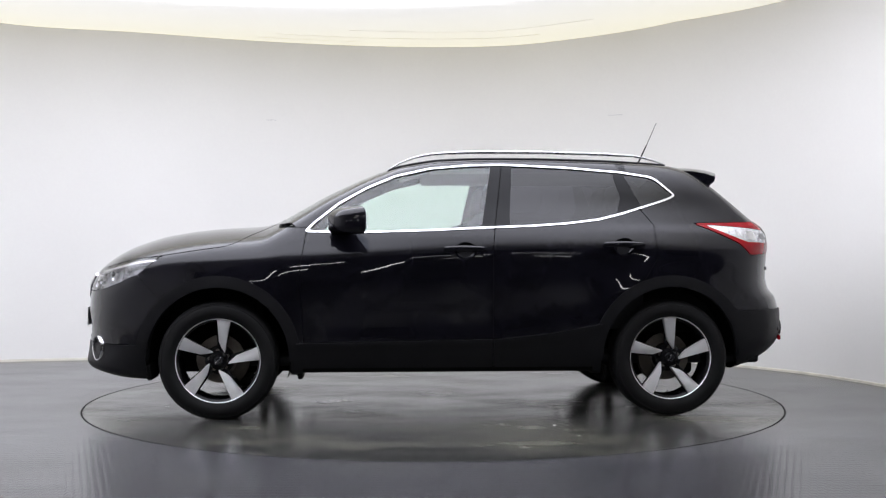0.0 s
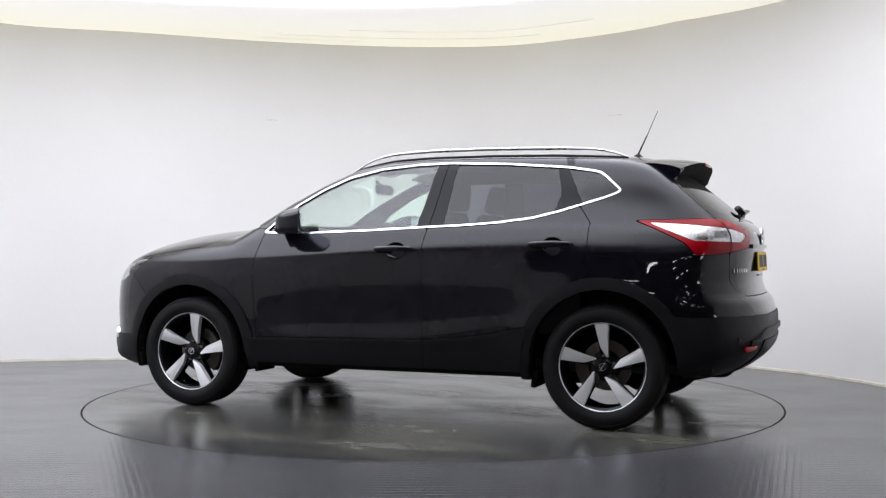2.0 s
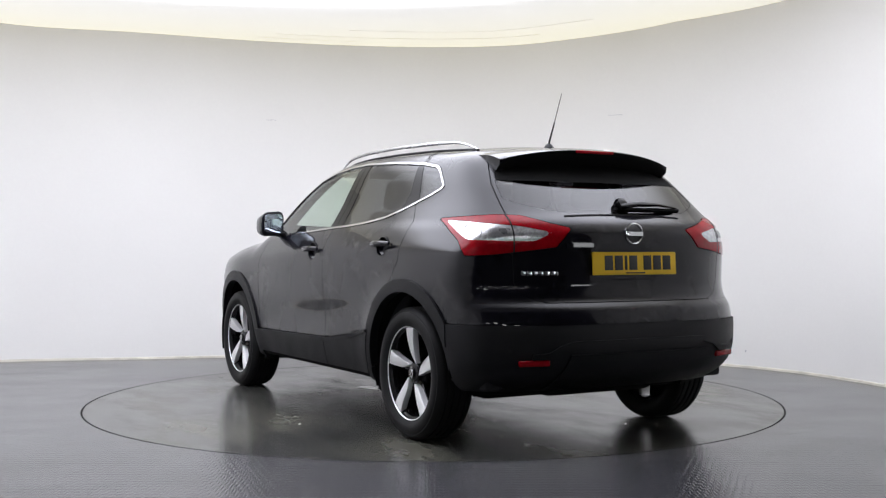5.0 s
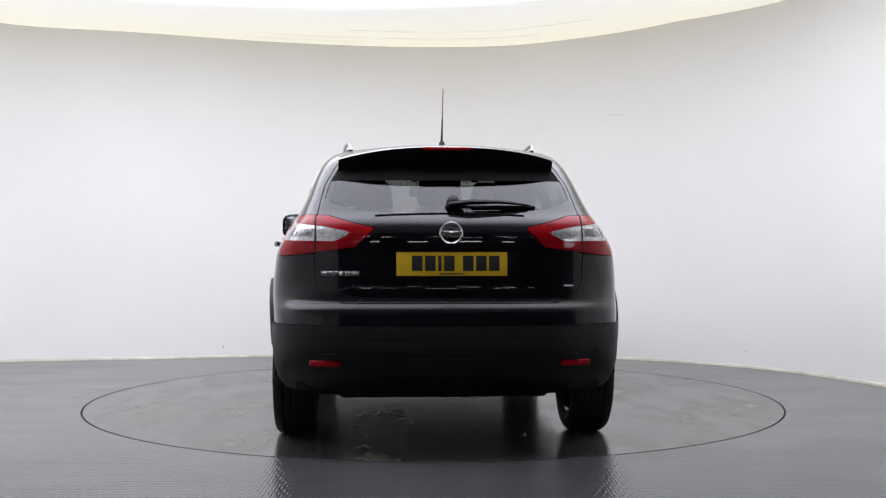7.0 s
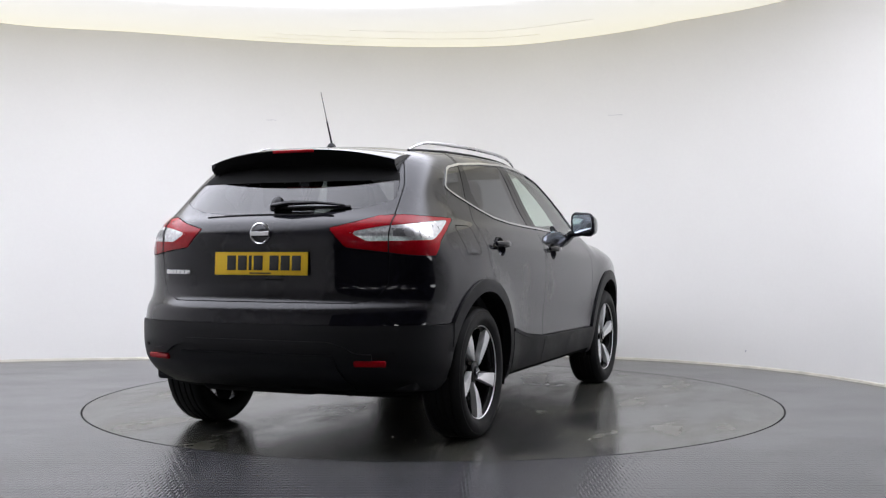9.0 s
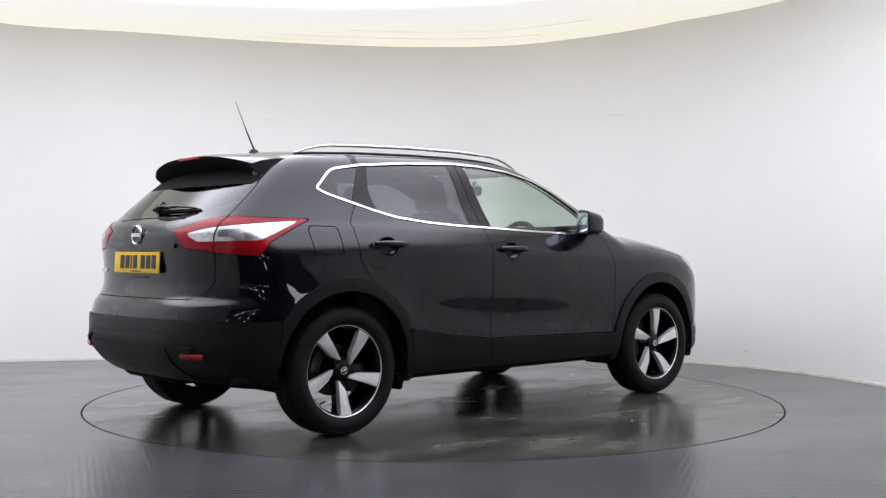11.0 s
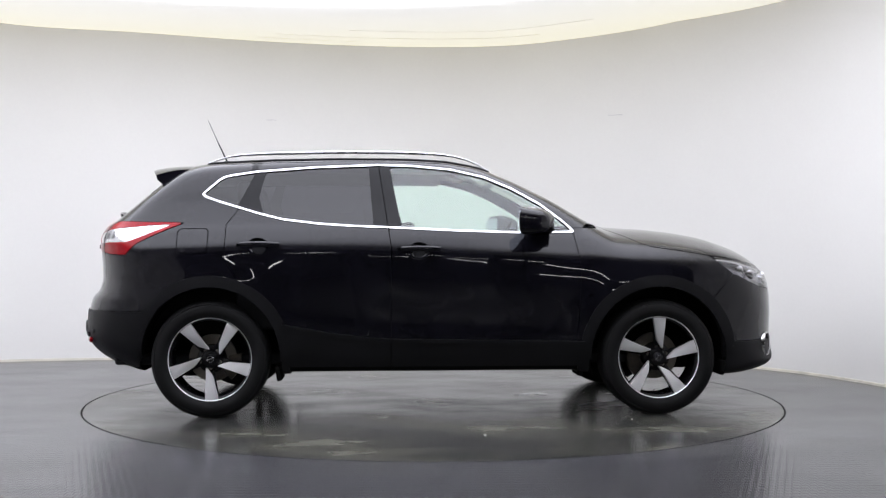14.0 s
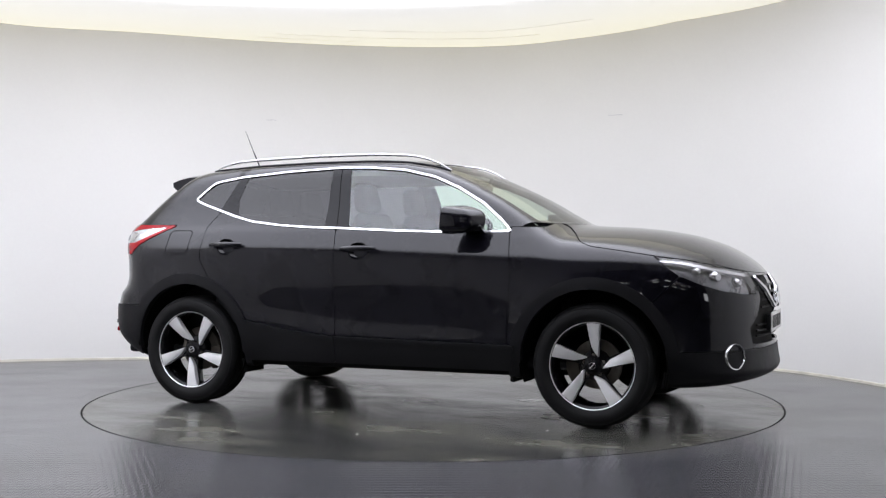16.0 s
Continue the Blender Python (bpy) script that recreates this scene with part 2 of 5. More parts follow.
def sweep(path, radii, n=10, flat=1.0, bm=None, up=(0, 0, 1)):
    """Tube along a path; radii one value or one a point; flat: height over width."""
    b = bm or bmesh.new()
    pts = [Vector(p) for p in path]
    rad = radii if isinstance(radii, (list, tuple)) else [radii] * len(pts)
    rings = []
    for i, p in enumerate(pts):
        d = (pts[min(i + 1, len(pts) - 1)] - pts[max(i - 1, 0)]).normalized()
        s = d.cross(Vector(up)).normalized()
        u = s.cross(d)
        rings.append([b.verts.new(p + (s * math.cos(2 * math.pi * k / n) + u * flat * math.sin(2 * math.pi * k / n)) * rad[i]) for k in range(n)])
    for a, c in zip(rings, rings[1:]):
        for k in range(n):
            b.faces.new((a[k], a[(k + 1) % n], c[(k + 1) % n], c[k]))
    b.faces.new(rings[0]), b.faces.new(rings[-1])
    return b


def plate(outline, y0, y1, bevel=0.0):
    """Slab from an outline in (x, z), from y0 to y1, with its outer rim (y1) bevelled."""
    b = bmesh.new()
    a = [b.verts.new((x, y0, z)) for x, z in outline]
    c = [b.verts.new((x, y1, z)) for x, z in outline]
    n = len(outline)
    b.faces.new(a), b.faces.new(c)
    for i in range(n):
        b.faces.new((a[i], a[(i + 1) % n], c[(i + 1) % n], c[i]))
    if bevel:
        cs = set(c)
        ed = [e for e in b.edges if e.verts[0] in cs and e.verts[1] in cs]
        bmesh.ops.bevel(b, geom=ed, offset=bevel, segments=2, profile=0.5, affect="EDGES", clamp_overlap=True)
    return b


# ---- the studio ----
def smooth_loop(points, per=8):
    """Catmull-Rom line through plan points."""
    out = []
    p = [Vector(q) for q in points]
    for i in range(len(p) - 1):
        a, b, c, d = p[max(i - 1, 0)], p[i], p[i + 1], p[min(i + 2, len(p) - 1)]
        for k in range(per):
            t = k / per
            out.append(0.5 * (2 * b + (c - a) * t + (2 * a - 5 * b + 4 * c - d) * t * t + (3 * b - a - 3 * c + d) * t ** 3))
    out.append(p[-1])
    return out


WALL_PLAN = smooth_loop([(-2.95, -5.7), (-4.2, -4.3), (-4.9, -2.2), (-5.0, 0.0), (-4.6, 1.7), (-3.81, 2.36), (-2.65, 2.6), (-1.5, 2.84),
                         (-0.4, 2.97), (0.6, 2.95), (1.3, 2.74), (1.95, 2.42), (2.49, 1.96), (2.86, 1.48), (3.08, 1.0), (3.25, 0.45),
                         (3.45, -0.6), (3.58, -1.8), (3.6, -2.7), (3.55, -3.6)])


def build_studio():
    n = len(WALL_PLAN)
    out = []
    for i, p in enumerate(WALL_PLAN):
        d = (WALL_PLAN[min(i + 1, n - 1)] - WALL_PLAN[max(i - 1, 0)]).normalized()
        out.append(p + Vector((-d.y, d.x)) * 0.12)
    verts, faces = [], []
    for p, q in zip(WALL_PLAN, out):
        h = room_height(p.y)
        verts += [(p.x, p.y, -0.02), (p.x, p.y, h), (q.x, q.y, h), (q.x, q.y, -0.02)]
    for i in range(n - 1):
        a, b = 4 * i, 4 * i + 4
        for k in range(4):
            k2 = (k + 1) % 4
            faces.append((a + k, b + k, b + k2, a + k2))
    faces += [(0, 1, 2, 3), (4 * n - 1, 4 * n - 2, 4 * n - 3, 4 * n - 4)]
    tagged(link_mesh("wall_curved", verts, faces, M_WALL), "smooth white curved studio wall, lightly scuffed", "wall", kind="structure")
    low, low_faces = [], []
    for i, p in enumerate(WALL_PLAN):
        q = p + (p - out[i]).normalized() * 0.006
        low += [(p.x, p.y, 0.0), (q.x, q.y, 0.0), (q.x, q.y, 0.016), (p.x, p.y, 0.02)]
    for i in range(n - 1):
        low_faces += [(4 * i + k, 4 * i + k + 1, 4 * i + k + 5, 4 * i + k + 4) for k in range(3)]
    tagged(link_mesh("baseboard", low, low_faces, M_SKIRT), "thin cream sealing strip along the foot of the wall", "baseboard", kind="structure")
    for x, z, w, h in ((-1.98, 0.105, 0.014, 0.012), (-1.92, 0.095, 0.012, 0.012), (-1.55, 2.18, 0.09, 0.003), (1.62, 2.2, 0.13, 0.003), (2.62, 0.14, 0.012, 0.018)):
        i = min(range(20, n), key=lambda k: abs(WALL_PLAN[k].x - x) + (9 if WALL_PLAN[k].y < 0 else 0))
        p, d = WALL_PLAN[i], (WALL_PLAN[i + 1] - WALL_PLAN[i]).normalized()
        c = p + (p - out[i]).normalized() * 0.002
        tagged(part("wall_mark", rbox(w, 0.002, h, 0.0008, (0, 0, 0), seg=1), M_MARK, None, m=pose(c.x, c.y, z, 0, 0, math.degrees(math.atan2(d.y, d.x)))), "faint grey scuff on the wall", "scuff", kind="structure")
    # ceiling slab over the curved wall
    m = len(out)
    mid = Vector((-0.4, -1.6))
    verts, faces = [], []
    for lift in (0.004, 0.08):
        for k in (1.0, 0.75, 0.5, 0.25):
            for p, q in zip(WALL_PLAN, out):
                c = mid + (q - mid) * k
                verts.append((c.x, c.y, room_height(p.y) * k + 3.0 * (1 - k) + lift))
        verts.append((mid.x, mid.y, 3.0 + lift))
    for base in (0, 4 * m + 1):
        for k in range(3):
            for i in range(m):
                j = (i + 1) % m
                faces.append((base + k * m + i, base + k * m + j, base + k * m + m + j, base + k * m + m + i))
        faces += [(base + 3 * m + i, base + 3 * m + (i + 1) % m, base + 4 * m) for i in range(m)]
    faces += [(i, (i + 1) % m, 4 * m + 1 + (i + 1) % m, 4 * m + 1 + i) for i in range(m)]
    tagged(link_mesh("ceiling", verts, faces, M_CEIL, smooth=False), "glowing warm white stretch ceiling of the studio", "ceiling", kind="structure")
    # welded seams of the stretch ceiling, along the back
    for off, lo, hi in ((0.16, 0.32, 0.42), (0.34, 0.34, 0.62), (0.62, 0.4, 0.7)):
        pts = [p for p in WALL_PLAN if p.y > 1.2]
        pts = pts[int(len(pts) * lo):int(len(pts) * hi)]
        path = []
        for p in pts:
            c = p + (mid - p).normalized() * off
            k = 1 - (c - p).length / (p - mid).length
            path.append((c.x, c.y, room_height(p.y) * k + 3.0 * (1 - k) + 0.001))
        tagged(part("trim_seam", sweep(path, 0.0016, 6), M_WALL, None), "thin welded seam in the stretch ceiling", "seam", kind="structure")
    # floor: one sheet with a round opening for the turntable
    N = 128
    rows = [2.2325, 2.6, 3.2, 4.2, 6.0, 22.0]
    verts, faces = [], []
    for r in rows:
        verts += [(r * math.cos(2 * math.pi * i / N), r * math.sin(2 * math.pi * i / N), 0.0) for i in range(N)]
    for k in range(len(rows) - 1):
        for i in range(N):
            j = (i + 1) % N
            faces.append((k * N + i, (k + 1) * N + i, (k + 1) * N + j, k * N + j))
    base = len(verts)
    verts += [(2.2325 * math.cos(2 * math.pi * i / N), 2.2325 * math.sin(2 * math.pi * i / N), -0.05) for i in range(N)]
    faces += [(i, (i + 1) % N, base + (i + 1) % N, base + i) for i in range(N)]
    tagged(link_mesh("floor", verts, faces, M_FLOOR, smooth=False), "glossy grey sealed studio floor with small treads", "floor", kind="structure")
    pit = bmesh.new()
    bmesh.ops.create_circle(pit, cap_ends=True, segments=96, radius=2.3, matrix=pose(0, 0, -0.045))
    # black lining puts the gap's shade into the colour of its outer side
    ring = [[pit.verts.new((2.2312 * math.cos(2 * math.pi * i / 128), 2.2312 * math.sin(2 * math.pi * i / 128), z)) for i in range(128)] for z in (-0.04, -0.0006)]
    for i in range(128):
        pit.faces.new((ring[0][i], ring[0][(i + 1) % 128], ring[1][(i + 1) % 128], ring[1][i]))
    tagged(part("floor_pit", pit, M_GROOVE, None), "dark pit under the turntable", "pit", kind="structure")


def build_hall():
    """The unlit hall behind the camera, open to the studio."""
    for name, s, at in (("wall_south", (22, 0.2, 5.6), (0, -17, 2.75)), ("wall_west", (0.2, 26, 5.6), (-11, -4.2, 2.75)),
                        ("wall_east", (0.2, 26, 5.6), (11, -4.2, 2.75)), ("wall_north", (22, 0.2, 5.6), (0, 8.7, 2.75)),
                        ("roof_hall", (22.4, 26.2, 0.2), (0, -4.2, 5.65))):
        tagged(part(name, rbox(*s, 0.02, at, seg=1), M_HALL, None), "dark grey panelled hall, unlit", "wall", kind="structure")
    for z, spots in ((2.7, [(-2.3, -9.2), (-0.9, -9.6), (0.8, -9.4), (2.4, -9.2), (-3.4, -11.5), (-1.4, -12.2), (1.9, -11.8), (3.6, -11.5), (-4.6, -10.0), (4.8, -10.2)]),
                     (1.55, [(-1.9, -10.4), (0.25, -10.8), (1.5, -10.2), (3.1, -10.6), (-3.6, -10.4)])):
        first = None
        for i, (x, y) in enumerate(spots):
            m = pose(x, y, z, 0, 0, 14 * (i % 3 - 1))
            if first:
                copy_thing(first, m)
                continue
            first = tagged(new("tube_lamp"), "twin white tube lamp hung on rods in the dark hall", "lamp", "tube lamps in the hall")
            part("housing", rbox(0.72, 0.16, 0.06, 0.015, (0, 0, 0.05)), M_FIXTURE, first)
            for k in (-1, 1):
                part("tube", sweep([(-0.33, k * 0.045, 0), (0.33, k * 0.045, 0)], 0.022), M_TUBE, first, "glowing white tube")
                part("hanger", sweep([(k * 0.3, 0, 0.07), (k * 0.3, 0, 5.56 - z)], 0.006, 6, up=(1, 0, 0)), M_FIXTURE, first)
            first.matrix_basis = m


def build_softbox(x, y, z, turn):
    """Standing softbox beside the open end of the wall; its face looks along -y before the turn."""
    box = tagged(new("softbox"), "glowing white softbox on a black tripod stand", "lamp")
    part("housing", rbox(0.96, 0.22, 0.41, 0.03, (0, 0.13, z)), M_FIXTURE, box)
    part("diffuser", rbox(0.9, 0.02, 0.35, 0.008, (0, 0.01, z)), M_DIFFUSER, box, "glowing white cloth diffuser")
    part("pole", sweep([(0, 0.16, 0.25), (0, 0.16, z)], 0.016, 10, up=(1, 0, 0)), M_FIXTURE, box)
    for k in range(3):
        a = radians(30 + 120 * k)
        part("leg", sweep([(0, 0.16, 0.5), (0.42 * math.cos(a), 0.16 + 0.42 * math.sin(a), 0.012)], 0.011, 8), M_FIXTURE, box)
    box.matrix_basis = pose(x, y, 0, 0, 0, turn)


build_studio()
build_hall()
build_softbox(4.45, -4.5, 1.05, -134)


def build_turntable():
    t = tagged(new("turntable"), "round grey steel turntable flush with the floor", "turntable")
    prof = [(0.0001, -0.03), (2.224, -0.03), (2.224, -0.003), (2.221, 0.0), (1.6, 0.0), (1.0, 0.0), (0.5, 0.0), (0.0001, 0.0)]
    deck = lathe(prof, 128)
    part("deck", deck, M_TABLE, t, m=Matrix.Rotation(radians(90), 4, "X"))
    # black ring added so that the deck's rim looks shaded in the gap
    skirt = lathe([(2.2242, -0.029), (2.2262, -0.029), (2.2262, -0.0004), (2.2212, 0.0008), (2.2205, 0.0002), (2.2242, -0.003)], 128, True)
    part("gap_shade_strip", skirt, M_GROOVE, t, "black strip for the shade in the gap round the deck", Matrix.Rotation(radians(90), 4, "X"))
    tape = bmesh.new()
    for s, at, a in (((0.15, 0.06), (0.02, 0.03), 12), ((0.11, 0.05), (-0.05, -0.03), -20), ((0.07, 0.05), (0.08, -0.02), 50), ((0.05, 0.03), (-0.1, 0.04), 5)):
        rbox(s[0], s[1], 0.0015, 0, (*at, 0.0015), (0, 0, a), bm=tape)
    bmesh.ops.subdivide_edges(tape, edges=tape.edges, cuts=3)
    for v in tape.verts:
        v.co.x += noise.noise(v.co * 40) * 0.012
        v.co.y += noise.noise(v.co * 40 + Vector((7, 3, 1))) * 0.012
    part("tape_scrap", tape, M_TAPE, t, "torn white tape stuck on the deck", m=pose(0.67, 0.13, 0, 0, 0, 20))
    for x, y, s in ((1.7, 0.3, 0.03), (-0.6, 1.2, 0.014), (0.2, -1.5, 0.012), (-1.5, -0.4, 0.01), (1.1, -1.0, 0.012)):
        part("crumb", rbox(s, s * 0.6, 0.003, 0.001, (x, y, 0.0015), (0, 0, x * 80)), M_TAPE, t)
    return t


TURNTABLE = build_turntable()


# ---- the car's body surface: x forward, y to its left, z up, ground at 0 ----
def curve(points, lo, hi, soft):
    """A smooth function through about the given (x, value) points."""
    xs = np.linspace(lo, hi, 1600)
    p = sorted(points)
    ys = np.interp(xs, [a for a, _ in p], [b for _, b in p])
    step = xs[1] - xs[0]
    k = int(3 * soft / step)
    w = np.exp(-0.5 * (np.arange(-k, k + 1) * step / soft) ** 2)
    sl = (ys[1] - ys[0]), (ys[-1] - ys[-2])
    pad = np.concatenate([ys[0] + sl[0] * np.arange(-k, 0), ys, ys[-1] + sl[1] * np.arange(1, k + 1)])
    ys = np.convolve(pad, w / w.sum(), "valid")
    return lambda q: np.interp(q, xs, ys)


HALF_W = curve([(0.1, 0.79), (0.25, 0.83), (0.36, 0.862), (0.45, 0.877), (0.56, 0.887), (0.7, 0.895), (0.8, 0.898), (0.92, 0.897), (0.94, 0.893), (0.97, 0.881), (1.0, 0.867), (1.05, 0.844),
                (1.1, 0.813), (1.2, 0.769), (1.33, 0.715), (1.43, 0.671), (1.5, 0.637), (1.6, 0.59)], 0.0, 1.8, 0.013)
SHOULDER = curve([(-2.0, 0.03), (-1.5, 0.045), (-1.0, 0.06), (-0.3, 0.045), (0.3, 0.02), (0.9, 0.0), (1.6, 0.0)], -2.6, 2.6, 0.15)
SHOULDER_Z = curve([(0.8, 0.0), (0.94, 1.0), (1.08, 1.0), (1.25, 0.0)], 0.0, 1.8, 0.03)
CREASE = curve([(-1.0, 0.09), (-0.7, 0.055), (-0.2, 0.0), (0.8, -0.02)], -2.6, 2.6, 0.1)
DENT = curve([(0.44, 0.0), (0.49, -0.004), (0.55, -0.014), (0.61, -0.0135), (0.71, -0.004), (0.8, 0.0)], 0.2, 1.2, 0.016)
DENT_X = curve([(-0.95, 0.0), (-0.6, 0.75), (0.0, 1.0), (0.55, 1.0), (0.82, 0.1), (0.95, 0.0)], -2.6, 2.6, 0.12)
PLAN_LOW = curve([(-2.3, 0.86), (-2.0, 0.925), (-1.75, 0.965), (-1.4, 0.992), (-0.8, 1.0), (0.5, 1.0), (0.9, 0.995), (1.35, 0.985), (1.7, 0.95),
                  (2.0, 0.88), (2.3, 0.78)], -2.6, 2.6, 0.12)
PLAN_HIGH = curve([(-2.3, 0.78), (-2.0, 0.868), (-1.7, 0.933), (-1.4, 0.962), (-1.0, 0.984), (-0.5, 0.998), (0.0, 1.0), (0.4, 0.985), (0.8, 0.95),
                   (1.2, 0.935), (1.6, 0.9), (2.0, 0.82), (2.3, 0.72)], -2.6, 2.6, 0.15)
MIX_Z = curve([(0.85, 0.0), (1.15, 1.0)], 0.0, 1.8, 0.06)
TOP = curve([(-2.3, 1.37), (-2.0, 1.44), (-1.82, 1.482), (-1.6, 1.52), (-1.34, 1.549), (-1.0, 1.568), (-0.6, 1.577), (-0.2, 1.573), (0.06, 1.562),
             (0.28, 1.524), (0.5, 1.439), (0.73, 1.332), (0.95, 1.205), (1.08, 1.138), (1.18, 1.13), (1.39, 1.12), (1.57, 1.101), (1.75, 1.069), (1.93, 1.01),
             (2.075, 0.938), (2.15, 0.888), (2.3, 0.72)], -2.6, 2.6, 0.035)
CROWN = curve([(-2.2, 0.2), (-1.6, 0.15), (-0.2, 0.11), (0.1, 0.125), (0.4, 0.14), (0.8, 0.165), (1.2, 0.17), (1.7, 0.21), (2.2, 0.2)], -2.6, 2.6, 0.1)
NOSE = curve([(0.15, 1.85), (0.215, 1.99), (0.25, 2.15), (0.28, 2.212), (0.31, 2.218), (0.36, 2.205), (0.44, 2.198), (0.6, 2.205), (0.7, 2.2), (0.78, 2.19), (0.87, 2.155), (0.96, 2.08), (1.1, 1.9)], 0.0, 1.8, 0.02)
TAIL = curve([(0.15, -1.75), (0.27, -1.9), (0.33, -2.02), (0.38, -2.09), (0.43, -2.132), (0.5, -2.15), (0.60, -2.15), (0.64, -2.142), (0.70, -2.125), (0.735, -2.085),
              (0.80, -2.066), (0.9, -2.07), (0.99, -2.078), (1.06, -2.076), (1.12, -2.042), (1.16, -1.982), (1.3, -1.815), (1.4, -1.69), (1.5, -1.57), (1.7, -1.35)], 0.0, 1.8, 0.014)
BELLY = curve([(-2.3, 0.36), (-1.9, 0.26), (-1.6, 0.262), (1.0, 0.265), (1.7, 0.235), (2.0, 0.225), (2.3, 0.24)], -2.6, 2.6, 0.08)


def smax(a, b, k):
    h = np.maximum(k - np.abs(a - b), 0) / k
    return np.maximum(a, b) + h ** 3 * k / 6


HUB_F, HUB_R, HUB_Z = 1.323, -1.323, 0.343


def field(p):
    """Below 0 inside the body, above 0 outside."""
    x, y, z = p[:, 0], np.abs(p[:, 1]), p[:, 2]
    mz = MIX_Z(z)
    w = HALF_W(z - SHOULDER(x) * SHOULDER_Z(z)) * (PLAN_LOW(x) * (1 - mz) + PLAN_HIGH(x) * mz) + DENT(z - CREASE(x)) * DENT_X(x)
    for hx in (HUB_F, HUB_R):
        r = np.hypot(x - hx, z - HUB_Z)
        w = w + 0.014 * np.exp(-((r - 0.43) / 0.11) ** 2)
    side = y - w
    y2 = y * y
    slope = (TOP(x + 0.01) - TOP(x - 0.01)) / 0.02
    top = (z - TOP(x) + CROWN(x) * y2) / np.sqrt(1 + slope ** 2)
    front = x - (NOSE(z) - 0.22 * y2 - 0.42 * y2 * y2)
    rs = (TAIL(z + 0.01) - TAIL(z - 0.01)) / 0.02
    rear = ((TAIL(z) + 0.06 * y2 + 0.42 * y2 * y2) - x) / np.sqrt(1 + rs ** 2)
    f = smax(side, top, 0.14)
    f = smax(f, front, 0.16)
    f = smax(f, rear, 0.12)
    return smax(f, BELLY(x) - z, 0.05)


def gradient(p, e=0.005):
    g = np.empty_like(p)
    for k in range(3):
        d = np.zeros(3)
        d[k] = e
        g[:, k] = field(p + d) - field(p - d)
    return g / (2 * e)


def normals_at(p):
    g = gradient(p)
    g[:, 1] = np.where(np.abs(p[:, 1]) < 1e-5, 0.0, g[:, 1])
    return g / np.linalg.norm(g, axis=1)[:, None]


def build_sheet(n_len, n_cap, n_phi):
    """Half of the body (y >= 0) as a net of triangles, found along rays from a core line."""
    xa, xb, zc = -1.5, 1.6, 0.8
    phi = np.linspace(-math.pi / 2, math.pi / 2, n_phi)
    org, way = [], []
    for a in np.linspace(math.pi / 2, 0, n_cap, endpoint=False):
        org.append(np.full(n_phi, xa)), way.append(np.stack([np.full(n_phi, -math.sin(a)), math.cos(a) * np.cos(phi), math.cos(a) * np.sin(phi)], 1))
    for x in np.linspace(xa, xb, n_len):
        org.append(np.full(n_phi, x)), way.append(np.stack([np.zeros(n_phi), np.cos(phi), np.sin(phi)], 1))
    for a in np.linspace(0, math.pi / 2, n_cap + 1)[1:]:
        org.append(np.full(n_phi, xb)), way.append(np.stack([np.full(n_phi, math.sin(a)), math.cos(a) * np.cos(phi), math.cos(a) * np.sin(phi)], 1))
    rows = len(org)
    o = np.concatenate(org)
    o = np.stack([o, np.zeros_like(o), np.full_like(o, zc)], 1)
    d = np.concatenate(way)
    lo, hi = np.full(len(o), 0.05), np.full(len(o), 1.6)
    for _ in range(26):
        mid = (lo + hi) / 2
        inside = field(o + d * mid[:, None]) < 0
        lo, hi = np.where(inside, mid, lo), np.where(inside, hi, mid)
    v = o + d * hi[:, None]
    v[np.abs(v[:, 1]) < 1e-6, 1] = 0
    i = np.arange(rows - 1)[:, None] * n_phi + np.arange(n_phi - 1)[None, :]
    i = i.ravel()
    t = np.concatenate([np.stack([i, i + 1, i + n_phi + 1], 1), np.stack([i, i + n_phi + 1, i + n_phi], 1)])
    area = np.linalg.norm(np.cross(v[t[:, 1]] - v[t[:, 0]], v[t[:, 2]] - v[t[:, 0]]), axis=1)
    return v, t[area > 1e-10]


def clip(v, t, d):
    """The part of the net where d <= 0."""
    ins = d <= 0
    c = ins[t].sum(1)
    keep = [t[c == 3]]
    cut = t[(c == 1) | (c == 2)]
    if len(cut):
        n1 = ins[cut].sum(1) == 1
        odd = np.where(n1, np.argmax(ins[cut], 1), np.argmin(ins[cut], 1))
        r = np.arange(len(cut))
        a, b, e = cut[r, odd], cut[r, (odd + 1) % 3], cut[r, (odd + 2) % 3]
        key = np.concatenate([np.sort(np.stack([a, b], 1), 1), np.sort(np.stack([a, e], 1), 1)])
        uniq, inv = np.unique(key, axis=0, return_inverse=True)
        inv = inv.ravel()
        da, db = d[uniq[:, 0]], d[uniq[:, 1]]
        s = (da / (da - db))[:, None]
        nv = v[uniq[:, 0]] * (1 - s) + v[uniq[:, 1]] * s
        g = gradient(nv)
        on = nv[:, 1] == 0
        nv = nv - g * (field(nv) / np.maximum((g * g).sum(1), 0.1))[:, None]
        nv[on, 1] = 0
        ab, ae = len(v) + inv[:len(cut)], len(v) + inv[len(cut):]
        v = np.concatenate([v, nv])
        keep.append(np.stack([a, ab, ae], 1)[n1])
        m = ~n1
        keep.append(np.stack([ab, b, e], 1)[m])
        keep.append(np.stack([ab, e, ae], 1)[m])
    t = np.concatenate(keep)
    used, t = np.unique(t, return_inverse=True)
    return v[used], t.reshape(-1, 3)


SHEET = build_sheet(230, 60, 190)


